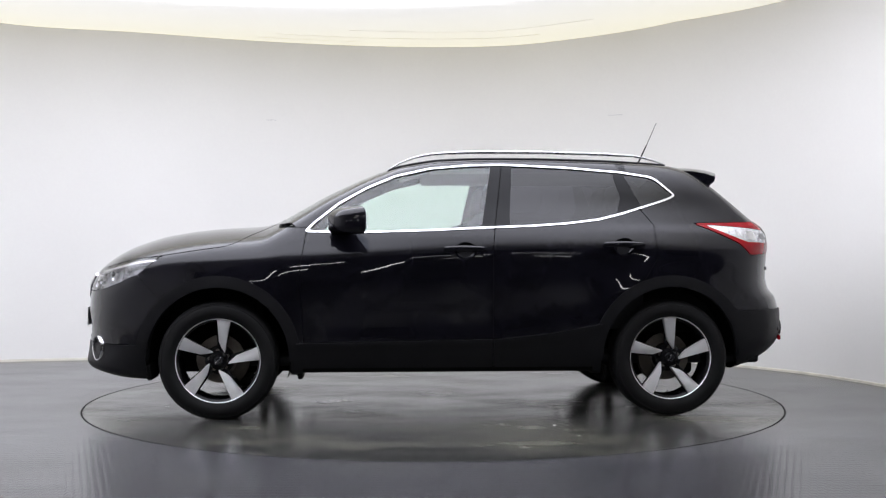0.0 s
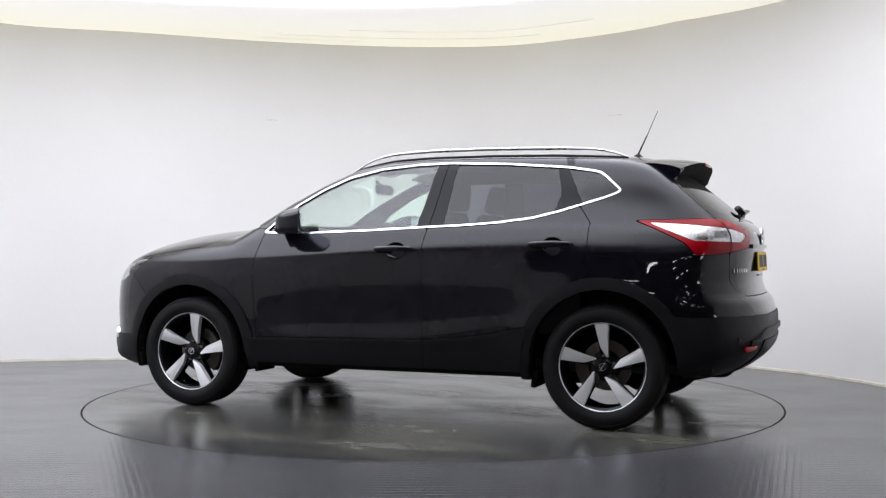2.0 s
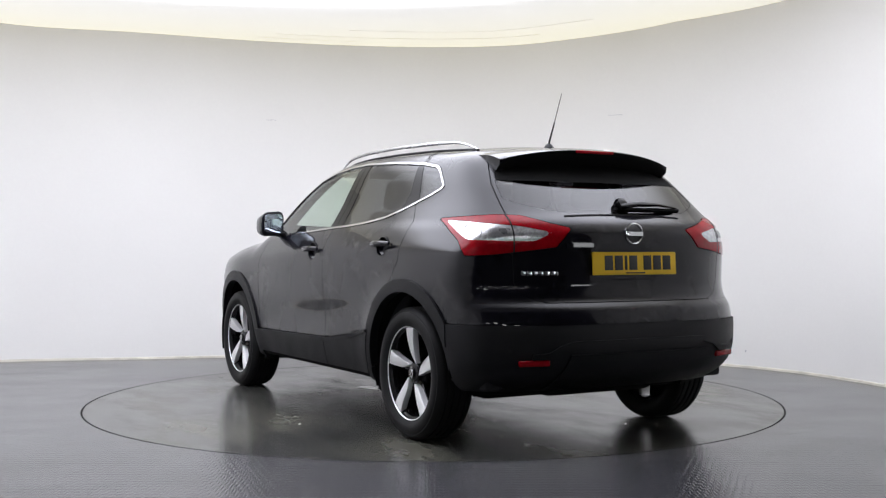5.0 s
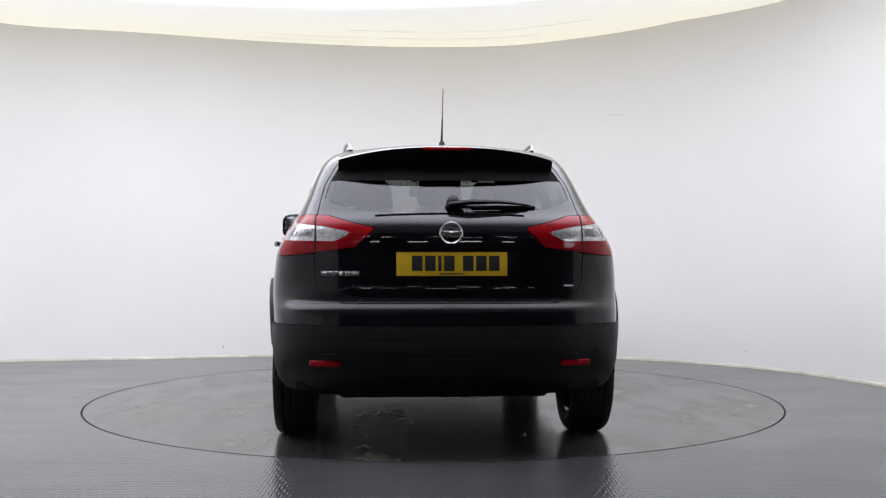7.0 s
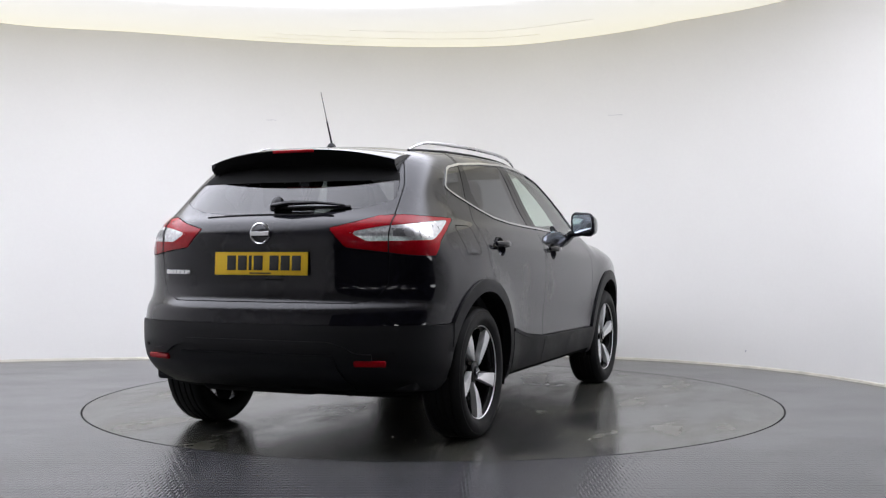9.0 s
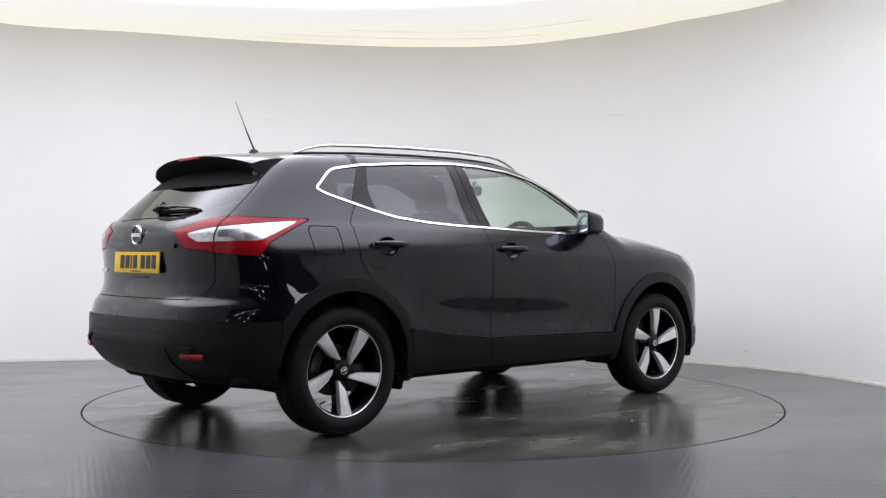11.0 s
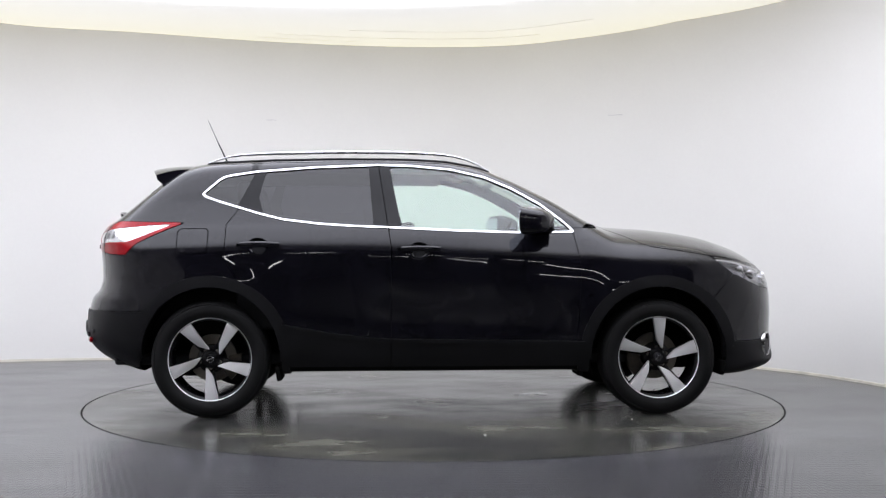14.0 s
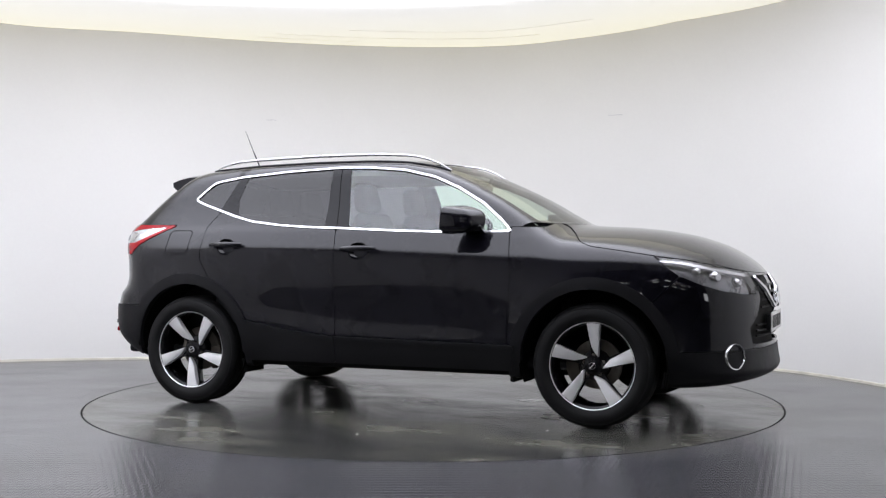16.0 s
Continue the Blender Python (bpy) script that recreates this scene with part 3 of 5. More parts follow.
def panel(name, d, material, parent, side="both", offset=0.0, rim=0.012, label="", sheet=None):
    """Cut the region d(p) <= 0 out of the body surface as panels with turned-in edges.
    side: L or R for one of them, both for a pair, whole for one piece across the middle."""
    v, t = sheet or SHEET
    for fn in d if isinstance(d, (list, tuple)) else [d]:
        if len(t):
            v, t = clip(v, t, fn(v))
    if not len(t):
        return []
    nrm = normals_at(v)
    e = np.sort(np.concatenate([t[:, [0, 1]], t[:, [1, 2]], t[:, [2, 0]]]), 1)
    eo = np.concatenate([t[:, [0, 1]], t[:, [1, 2]], t[:, [2, 0]]])
    _, first, count = np.unique(e, axis=0, return_index=True, return_counts=True)
    border = eo[first[count == 1]]
    border = border[~((v[border[:, 0], 1] == 0) & (v[border[:, 1], 1] == 0))]
    outer = v + nrm * offset
    made = []
    half = [outer]
    faces = [t]
    if rim and len(border):
        a, b = border[:, 0], border[:, 1]
        k = len(border)
        base = len(outer)
        half += [outer[a], outer[b], outer[a] - nrm[a] * rim, outer[b] - nrm[b] * rim]
        i = base + np.arange(k)
        faces += [np.stack([i + k, i, i + 2 * k], 1), np.stack([i + k, i + 2 * k, i + 3 * k], 1)]
    vv, ff = np.concatenate(half), np.concatenate(faces)
    nn = np.zeros_like(vv)
    nn[:len(outer)] = nrm

    def emit(mirror):
        m = np.array([1, -1, 1]) if mirror else np.array([1, 1, 1])
        return vv * m, (ff[:, ::-1] if mirror else ff), nn * m

    if side == "whole":
        (v1, f1, n1), (v2, f2, n2) = emit(False), emit(True)
        sets = [(np.concatenate([v1, v2]), np.concatenate([f1, f2 + len(v1)]), np.concatenate([n1, n2]))]
    else:
        sets = [emit(s) for s in (False, True) if side == "both" or (side == "R") == s]
    for v3, f3, n3 in sets:
        me = bpy.data.meshes.new(name)
        me.from_pydata(v3.tolist(), [], f3.tolist())
        me.materials.append(material)
        me.polygons.foreach_set("use_smooth", [True] * len(me.polygons))
        me.update()
        me.normals_split_custom_set(n3[f3.ravel()].tolist())
        ob = new(name, me)
        ob.parent = parent if not isinstance(parent, (list, tuple)) else parent[len(made)]
        tagged(ob, label)
        ob.visible_shadow = "glass" not in material.name
        made.append(ob)
    return made


def poly(points):
    """Signed distance to an outline (below 0 inside)."""
    a = np.array(points, float)
    b = np.roll(a, -1, 0)

    def fn(u, w):
        best = np.full(len(u), 1e9)
        inside = np.zeros(len(u), bool)
        for (x1, y1), (x2, y2) in zip(a, b):
            ex, ey = x2 - x1, y2 - y1
            s = np.clip(((u - x1) * ex + (w - y1) * ey) / (ex * ex + ey * ey + 1e-12), 0, 1)
            best = np.minimum(best, np.hypot(u - x1 - s * ex, w - y1 - s * ey))
            if y1 != y2:
                cross = ((y1 > w) != (y2 > w)) & (u < (x2 - x1) * (w - y1) / (y2 - y1) + x1)
                inside ^= cross
        return np.where(inside, -best, best)
    return fn


def line(x1, z1, x2, z2):
    """Below 0 on the rear side (smaller x) of a line that runs upward in (x, z)."""
    n = math.hypot(x2 - x1, z2 - z1)
    return lambda p: ((p[:, 0] - x1) * (z2 - z1) - (p[:, 2] - z1) * (x2 - x1)) / n


def along(points):
    xs, zs = zip(*sorted(points))
    return lambda q: np.interp(q, xs, zs)


def both(*ds):
    return np.maximum.reduce(ds)


# outlines in side view
DLO = poly([(0.835, 1.083), (0.5, 1.078), (0.1, 1.09), (-0.266, 1.107), (-0.5, 1.116), (-0.704, 1.13), (-0.908, 1.155), (-1.05, 1.19), (-1.181, 1.23),
            (-1.3, 1.266), (-1.36, 1.288), (-1.392, 1.305), (-1.393, 1.32), (-1.3, 1.404), (-1.27, 1.423), (-1.235, 1.433), (-1.075, 1.458), (-0.728, 1.486), (-0.349, 1.502),
            (-0.144, 1.497), (0.094, 1.475), (0.298, 1.428), (0.467, 1.356), (0.635, 1.261), (0.769, 1.155), (0.82, 1.105)])
BELT = along([(0.9, 1.083), (0.5, 1.078), (-0.266, 1.107), (-0.704, 1.13), (-0.908, 1.155), (-1.181, 1.23), (-1.4, 1.318)])
CLAD = along([(1.0, 0.442), (0.84, 0.446), (-0.29, 0.463), (-0.6, 0.495), (-0.874, 0.545), (-1.0, 0.57)])
HOODLINE = along([(1.0, 1.15), (1.065, 1.12), (1.164, 1.068), (1.23, 1.025), (1.295, 1.001), (1.46, 0.978), (1.656, 0.948), (1.823, 0.926), (1.985, 0.887), (2.15, 0.845), (2.3, 0.84)])
HEADLAMP = poly([(1.65, 0.945), (1.83, 0.925), (2.0, 0.884), (2.16, 0.842), (2.2, 0.735), (2.1, 0.738), (2.0, 0.76), (1.9, 0.795), (1.78, 0.85)])
SQ = 0.95 * math.pi / 180
TAILLAMP = poly([(a * SQ, z) for a, z in ((25.5, 1.085), (33, 1.11), (42.4, 1.147), (50, 1.152), (60, 1.147), (77, 1.143), (70.5, 1.103), (64, 1.05), (61, 1.02), (57.6, 0.95),
                                          (49, 0.957), (42.4, 0.97), (31, 0.992))])
TAILWHITE = poly([(a * SQ, z) for a, z in ((32, 1.064), (42, 1.094), (50, 1.106), (60, 1.121), (72, 1.133), (66, 1.092), (61.5, 1.058), (57.5, 1.028), (37.5, 1.022))])
GATE_W = along([(0.6, 0.5), (0.725, 0.5), (0.76, 0.6), (0.82, 0.642), (0.97, 0.65), (1.15, 0.64), (1.24, 0.625), (1.31, 0.61), (1.4, 0.565), (1.5, 0.5), (1.6, 0.45)])
GLASS_LOW = along([(0.0, 1.157), (0.25, 1.161), (0.42, 1.174), (0.54, 1.205), (0.61, 1.236), (0.7, 1.3)])
BAND = 0.0115
EDGE = 0.0022


def dlo(p):
    return DLO(p[:, 0], p[:, 2])


def arch(p, r, grow=0.0):
    x, z = p[:, 0], p[:, 2]
    out = None
    for hx in (HUB_F, HUB_R):
        q = np.hypot(x - hx, z - HUB_Z - 0.014) - r
        below = np.maximum(np.abs(x - hx) - r - 0.01, z - HUB_Z)
        q = np.minimum(q, below)
        out = q if out is None else np.minimum(out, q)
    return out


def lamp_uv(p):
    return np.arctan2(np.abs(p[:, 1]), -(p[:, 0] + 1.3)) * 0.95


def taillamp(p):
    return np.maximum(TAILLAMP(lamp_uv(p), p[:, 2]), p[:, 0] + 1.4)


def headlamp(p):
    return both(HEADLAMP(p[:, 0], p[:, 2]), 0.40 - p[:, 1])


door_front = line(0.826, 0.336, 0.858, 0.86)
door_front_up = line(0.858, 0.86, 0.82, 1.1)
b_gap = line(-0.268, 0.3, -0.268, 1.02)
b_gap_up = line(-0.266, 0.99, -0.345, 1.5)
rear_edge_low = line(-1.159, 0.80, -1.24, 0.93)
rear_edge_mid = line(-1.24, 0.93, -1.238, 1.12)
rear_edge_up = line(-1.244, 1.125, -1.17, 1.226)


def x_front(p):
    return np.where(p[:, 2] < 0.86, door_front(p), door_front_up(p))


def x_mid(p):
    return np.where(p[:, 2] < 1.0, b_gap(p), b_gap_up(p))


def x_back(p):
    """Above 0 ahead of the rear door's trailing edge."""
    return np.where(p[:, 2] < 0.93, rear_edge_low(p), np.where(p[:, 2] < 1.122, rear_edge_mid(p), rear_edge_up(p)))


def cowl(p):
    return p[:, 0] - (1.09 - 0.36 * p[:, 1] ** 2)


def screen(p):
    """The windscreen's opening."""
    x, y = p[:, 0], p[:, 1]
    return both(cowl(p) + 0.015, 0.235 - 0.12 * y * y - x, y - np.interp(x, [0.2, 0.95], [0.52, 0.61]), 1.0 - p[:, 2])


def gate(p):
    return both(p[:, 1] - GATE_W(p[:, 2]), p[:, 0] + 1.5, 0.727 - p[:, 2], p[:, 2] - 1.515)


def rear_glass(p):
    y, z = p[:, 1], p[:, 2]
    return both(GLASS_LOW(y) - z, y - GATE_W(z) + 0.022, z - 1.46, p[:, 0] + 1.5)


CUPS = ((-0.105, 0.975, 0.062, 0.05), (-1.045, 1.0, 0.062, 0.05))


def cups(p):
    """Below 0 in the finger cups of the door handles."""
    return np.minimum.reduce([(np.hypot((p[:, 0] - x) / a, (p[:, 2] - z) / b) - 1) * b for x, z, a, b in CUPS])


# regions of the painted shell (below 0 inside)
def r_front_door(p):
    return both(x_front(p), -x_mid(p), CLAD(p[:, 0]) - p[:, 2], p[:, 2] - BELT(p[:, 0]) - 0.003, -dlo(p), -arch(p, 0.452), -cups(p)) + EDGE


def r_rear_door(p):
    return both(x_mid(p), -x_back(p), CLAD(p[:, 0]) - p[:, 2], p[:, 2] - BELT(p[:, 0]) - 0.003, -dlo(p), -arch(p, 0.452), -cups(p)) + EDGE


def r_fender(p):
    x, z = p[:, 0], p[:, 2]
    seam = line(1.62, 0.66, 1.80, 0.845)
    upper = np.where(x < 1.0, 1.115, HOODLINE(x))
    return both(-x_front(p), z - upper, -arch(p, 0.452), seam(p), 0.42 - z, -headlamp(p)) + EDGE


def r_hood(p):
    x, z = p[:, 0], p[:, 2]
    return both(HOODLINE(x) - z, -cowl(p), x - (2.155 - 0.16 * p[:, 1] ** 2), -headlamp(p)) + EDGE


def r_bumper_f(p):
    x, z = p[:, 0], p[:, 2]
    seam = line(1.62, 0.66, 1.80, 0.845)
    return both(-seam(p), 1.6 - x, 0.432 - z, z - np.where(x > 2.0, 1.0, HOODLINE(x)), -headlamp(p), -arch(p, 0.452), -grille(p), -r_hood(p)) + EDGE


def grille(p):
    y, z = p[:, 1], p[:, 2]
    return both(y - np.interp(z, [0.45, 0.55, 0.62, 0.72, 0.84], [0.46, 0.5, 0.42, 0.36, 0.42]), 0.46 - z, z - 0.835, 1.9 - p[:, 0])


def r_roof(p):
    """Roof skin with the screen pillars and the rails over the doors."""
    x, y, z = p.T
    inside_top = z - np.where(x > -0.3, BELT(x) - 0.002, BELT(x))
    return both(cowl(p), -screen(p), -dlo(p), -inside_top, -1.545 - x, np.where(x < -1.12, line(-1.18, 1.2, -1.02, 1.56)(p) * -1, -1), 0.002 - r_fender(p)) + EDGE * 0.5


def r_quarter(p):
    x, y, z = p.T
    rear_of = np.where(z < 1.226, x_back(p), line(-1.18, 1.2, -1.02, 1.56)(p))
    return both(rear_of, -dlo(p), -gate(p), -taillamp(p), 0.622 - z, -arch(p, 0.452), x + 0.9,
                -0.0035 - np.maximum(z - 0.727, x + 1.72), np.where((z > 1.5), -1.545 - x, -1)) + EDGE


def r_bumper_r(p):
    x, y, z = p.T
    return both(0.622 - z, z - 0.727, x + 1.72, -arch(p, 0.452), -gate(p)) + EDGE


def r_gate(p):
    return both(gate(p), -rear_glass(p), -taillamp(p)) + EDGE


def r_arch_clad(p):
    x, z = p[:, 0], p[:, 2]
    ends = np.where(x > 0, np.maximum(0.8 - x, x - 1.8), np.maximum(x + 0.86, -1.72 - x))
    low = np.where((np.abs(x) < 1.2), 0.24 - z, np.where(x > 0, 0.40 - z, 0.50 - z))
    return both(arch(p, 0.474), -arch(p, 0.408), low, ends)


def r_sill(p):
    x, z = p[:, 0], p[:, 2]
    return both(z - CLAD(x) + 0.002, 0.3 - z, x - 0.92, -0.95 - x, -arch(p, 0.452))


def r_lip_f(p):
    x, z = p[:, 0], p[:, 2]
    return both(z - 0.43, 0.235 - z, 1.66 - x, -arch(p, 0.402))


def r_lip_r(p):
    x, z = p[:, 0], p[:, 2]
    return both(z - 0.62, 0.30 - z, x + 1.6, -arch(p, 0.402))


def r_belly(p):
    return both(p[:, 2] - 0.33, -arch(p, 0.402))


# ---- the car ----
def surface_y(x, z):
    """Half width of the body at a place in side view."""
    lo, hi = 0.2, 1.2
    for _ in range(30):
        m = (lo + hi) / 2
        lo, hi = (m, hi) if field(np.array([[x, m, z]]))[0] < 0 else (lo, m)
    return lo


def surface_x_rear(y, z):
    lo, hi = -2.6, -1.0
    for _ in range(30):
        m = (lo + hi) / 2
        lo, hi = (lo, m) if field(np.array([[m, y, z]]))[0] < 0 else (m, hi)
    return hi


def surface_x_front(y, z):
    lo, hi = 1.0, 2.6
    for _ in range(30):
        m = (lo + hi) / 2
        lo, hi = (m, hi) if field(np.array([[m, y, z]]))[0] < 0 else (lo, m)
    return lo


def surface_z_top(x, y):
    lo, hi = 0.8, 2.0
    for _ in range(30):
        m = (lo + hi) / 2
        lo, hi = (m, hi) if field(np.array([[x, y, m]]))[0] < 0 else (lo, m)
    return lo


def build_wheel(car, x, side, turn):
    """Tyre with rim, five machined blades, black pockets, hub cap, nuts and brake. Its axle runs along y, outer face to +y."""
    out = Matrix.Identity(4) if side > 0 else Matrix.Rotation(math.pi, 4, "Z")
    base = Matrix.Translation((x, side * 0.772, HUB_Z)) @ out
    R, W = 0.343, 0.107
    prof = [(0.236, -0.088), (0.25, -0.1), (0.285, -0.11), (0.315, -0.107), (0.332, -0.095), (0.3405, -0.08)]
    for gy in (-0.055, -0.018, 0.018, 0.055):
        prof += [(R, gy - 0.012), (R - 0.0005, gy - 0.005), (R - 0.008, gy - 0.003), (R - 0.008, gy + 0.003), (R - 0.0005, gy + 0.005), (R, gy + 0.012)]
    prof += [(0.3405, 0.08), (0.332, 0.095), (0.322, 0.104), (0.316, 0.1035), (0.31, 0.108), (0.285, 0.111), (0.268, 0.108), (0.262, 0.104), (0.25, 0.1), (0.236, 0.088)]
    wheel = part("wheel", lathe(prof, 72, True), M_TYRE, car, "black road tyre on a five-spoke alloy rim")
    wheel.matrix_basis = base
    spin = Matrix.Rotation(radians(turn), 4, "Y")
    part("rim_barrel", lathe([(0.239, 0.086), (0.243, 0.09), (0.247, 0.0885), (0.238, 0.078), (0.226, 0.07), (0.22, 0.04), (0.215, -0.02), (0.222, -0.085), (0.236, -0.09), (0.226, -0.08), (0.219, -0.02), (0.228, 0.05)], 64, True),
         M_RIMBLACK, wheel)
    part("rim_lip", lathe([(0.2365, 0.083), (0.2385, 0.0905), (0.2425, 0.094), (0.2475, 0.0935), (0.2485, 0.089), (0.242, 0.085)], 72, True), M_MACHINED, wheel, "bright machined rim edge")
    blade = [(0.05, 0.027), (0.058, 0.019), (0.082, 0.003), (0.105, -0.011), (0.17, -0.025), (0.2355, -0.039), (0.2385, -0.015), (0.2385, 0.015), (0.2355, 0.038), (0.17, 0.033), (0.1, 0.03), (0.06, 0.03)]
    web = [(0.03, -0.02), (0.12, -0.022), (0.225, -0.044), (0.228, 0.0), (0.225, 0.044), (0.12, 0.036), (0.03, 0.03)]
    for k in range(5):
        m = Matrix.Rotation(radians(72 * k + turn), 4, "Y")
        b = plate(blade, 0.05, 0.088, 0.0016)
        for v in b.verts:
            r = math.hypot(v.co.x, v.co.z)
            v.co.y -= 0.035 * max(0.0, 1 - r / 0.2) ** 1.5
        part("spoke", b, M_MACHINED, wheel, "machined silver blade", m)
        w = plate(web, -0.01, 0.058, 0.004)
        for v in w.verts:
            r = math.hypot(v.co.x, v.co.z)
            v.co.y -= 0.03 * max(0.0, 1 - r / 0.2) ** 1.5
            if v.co.y < 0.03:
                v.co.x, v.co.z = v.co.x, v.co.z * 0.5
        part("spoke_back", w, M_RIMBLACK, wheel, "gloss black spoke pocket", m)
        part("wheel_nut", lathe([(0.0001, 0.018), (0.0105, 0.018), (0.0105, 0.05), (0.008, 0.055), (0.0001, 0.055)], 6), M_DISC, wheel, m=Matrix.Translation((0.057 * math.cos(radians(72 * k + turn + 36)), 0, 0.057 * math.sin(radians(72 * k + turn + 36)))))
    part("hub", lathe([(0.0001, -0.05), (0.082, -0.05), (0.085, 0.02), (0.08, 0.032), (0.04, 0.05), (0.0001, 0.05)], 40), M_RIMBLACK, wheel)
    part("hub_face", lathe([(0.0001, 0.04), (0.05, 0.04), (0.056, 0.058), (0.05, 0.066), (0.034, 0.07), (0.0001, 0.07)], 40), M_RIMBLACK, wheel)
    part("centre_cap", lathe([(0.0001, 0.06), (0.029, 0.06), (0.029, 0.074), (0.026, 0.077), (0.0001, 0.078)], 32), M_GLOSS, wheel)
    part("cap_ring", lathe([(0.015, 0.076), (0.015, 0.08), (0.021, 0.08), (0.021, 0.076)], 28, True), M_CHROME, wheel, m=spin)
    part("cap_bar", rbox(0.046, 0.003, 0.008, 0.001, (0, 0.0795, 0)), M_CHROME, wheel, m=spin)
    part("brake_disc", lathe([(0.06, -0.022), (0.138, -0.022), (0.14, -0.024), (0.14, -0.044), (0.06, -0.044)], 48, True), M_DISC, wheel, "worn grey brake disc")
    cal = plate([(0.1 * math.cos(a), 0.1 * math.sin(a)) for a in np.linspace(-0.5, 0.5, 7)] + [(0.17 * math.cos(a), 0.17 * math.sin(a)) for a in np.linspace(0.5, -0.5, 7)], -0.06, 0.008, 0.005)
    part("caliper", cal, M_CALIPER, wheel, m=Matrix.Rotation(radians(180 - 20 if (x > 0) == (side > 0) else 20), 4, "Y"))
    part("valve", sweep([(0.215, 0.06, 0.0), (0.195, 0.085, 0.0)], 0.004, 8), M_RIMBLACK, wheel, m=Matrix.Rotation(radians(turn + 30), 4, "Y"))
    return wheel


def build_seat(car, x, y, wide=0.52):
    seat = part("front_seat" if x > -0.3 else "rear_seat", rbox(0.52, wide, 0.16, 0.05, (x, y, 0.58), (0, -8, 0), 4), M_SEAT, car, "dark cloth seat")
    part("backrest", rbox(0.13, wide * 0.94, 0.62, 0.055, (x - 0.33, y, 0.92), (0, -16, 0), 4, taper=(0.8, 0.82)), M_SEAT, seat)
    for s in (-1, 1):
        part("bolster", rbox(0.16, 0.08, 0.5, 0.035, (x - 0.28, y + s * wide * 0.42, 0.9), (0, -16, 0), 3), M_SEAT, seat)
    part("headrest", rbox(0.1, 0.26, 0.19, 0.045, (x - 0.445, y, 1.315), (0, -10, 0), 4, taper=(0.85, 0.85)), M_SEAT, seat)
    for s in (-1, 1):
        part("headrest_post", sweep([(x - 0.42, y + s * 0.06, 1.18), (x - 0.435, y + s * 0.06, 1.25)], 0.006, 8), M_SATIN, seat)


def build_cabin(car):
    part("floor_pan", rbox(3.3, 1.5, 0.06, 0.02, (-0.25, 0, 0.33)), M_LINER, car)
    dash = rbox(0.52, 1.36, 0.26, 0.07, (0.83, 0, 0.93), (0, 6, 0), 4)
    rbox(0.2, 0.42, 0.05, 0.02, (0.66, -0.36, 1.06), bm=dash)
    rbox(0.24, 0.28, 0.34, 0.04, (0.62, 0, 0.8), (0, 20, 0), bm=dash)
    dashboard = part("dashboard", dash, M_LINER, car, "black moulded dashboard")
    part("display", rbox(0.015, 0.2, 0.12, 0.004, (0.545, 0, 0.97), (0, 15, 0)), M_GLOSS, dashboard)
    part("bulkhead", rbox(0.05, 1.25, 0.62, 0.02, (1.1, 0, 0.62)), M_UNDER, car)
    part("tunnel", rbox(1.3, 0.24, 0.3, 0.05, (0.15, 0, 0.5)), M_LINER, car)
    # right-hand steering wheel
    ring = bmesh.new()
    n, k = 40, 10
    rings = []
    for i in range(n):
        a = 2 * math.pi * i / n
        rings.append([ring.verts.new((0.018 * math.sin(2 * math.pi * j / k), (0.185 + 0.018 * math.cos(2 * math.pi * j / k)) * math.cos(a), (0.185 + 0.018 * math.cos(2 * math.pi * j / k)) * math.sin(a))) for j in range(k)])
    for i in range(n):
        for j in range(k):
            ring.faces.new((rings[i][j], rings[(i + 1) % n][j], rings[(i + 1) % n][(j + 1) % k], rings[i][(j + 1) % k]))
    sm = pose(0.44, -0.36, 0.99, 0, 24, 0)
    wheel = part("steering_wheel", ring, M_LINER, car, "black leather steering wheel", sm)
    part("wheel_boss", rbox(0.06, 0.16, 0.13, 0.03), M_LINER, wheel, m=sm @ pose(0.03, 0, -0.01))
    for a in (0, 180, 270):
        part("wheel_spoke", rbox(0.02, 0.15, 0.035, 0.008, (0.01, 0.12, 0)), M_LINER, wheel, m=sm @ pose(0, 0, 0, a, 0, 0))
    part("column", sweep([(0.47, -0.36, 0.97), (0.72, -0.36, 0.88)], 0.04, 12), M_LINER, wheel)
    for y in (0.37, -0.37):
        build_seat(car, 0.14, y)
    for y, w in ((0.42, 0.44), (-0.42, 0.44), (0.0, 0.38)):
        build_seat(car, -0.72, y, w)
    part("parcel_shelf", rbox(0.62, 1.1, 0.03, 0.01, (-1.52, 0, 1.06)), M_LINER, car)
    part("boot_trim", rbox(0.7, 1.15, 0.5, 0.03, (-1.5, 0, 0.72)), M_LINER, car)
    mir = part("inner_mirror", rbox(0.035, 0.24, 0.07, 0.018, (0.37, 0.0, 1.385), (0, 8, 0)), M_LINER, car, "black rear-view mirror")
    part("mirror_stem", sweep([(0.39, 0, 1.4), (0.43, 0, 1.45)], 0.012, 8), M_LINER, mir)
    for s in (-1, 1):
        part("sun_visor", rbox(0.17, 0.36, 0.02, 0.008, (0.16, s * 0.34, 1.485), (0, 16, 0)), M_HEADLINER, car)
        for x0, x1 in ((-0.22, 0.9), (-1.18, -0.3)):
            part("door_card", rbox(x1 - x0, 0.05, 0.56, 0.02, ((x0 + x1) / 2, s * 0.765, 0.79), (s * 5, 0, 0)), M_LINER, car)


def wall_part(name, region, material, parent, **kw):
    return panel(name, lambda p: region(p), material, parent, **kw)


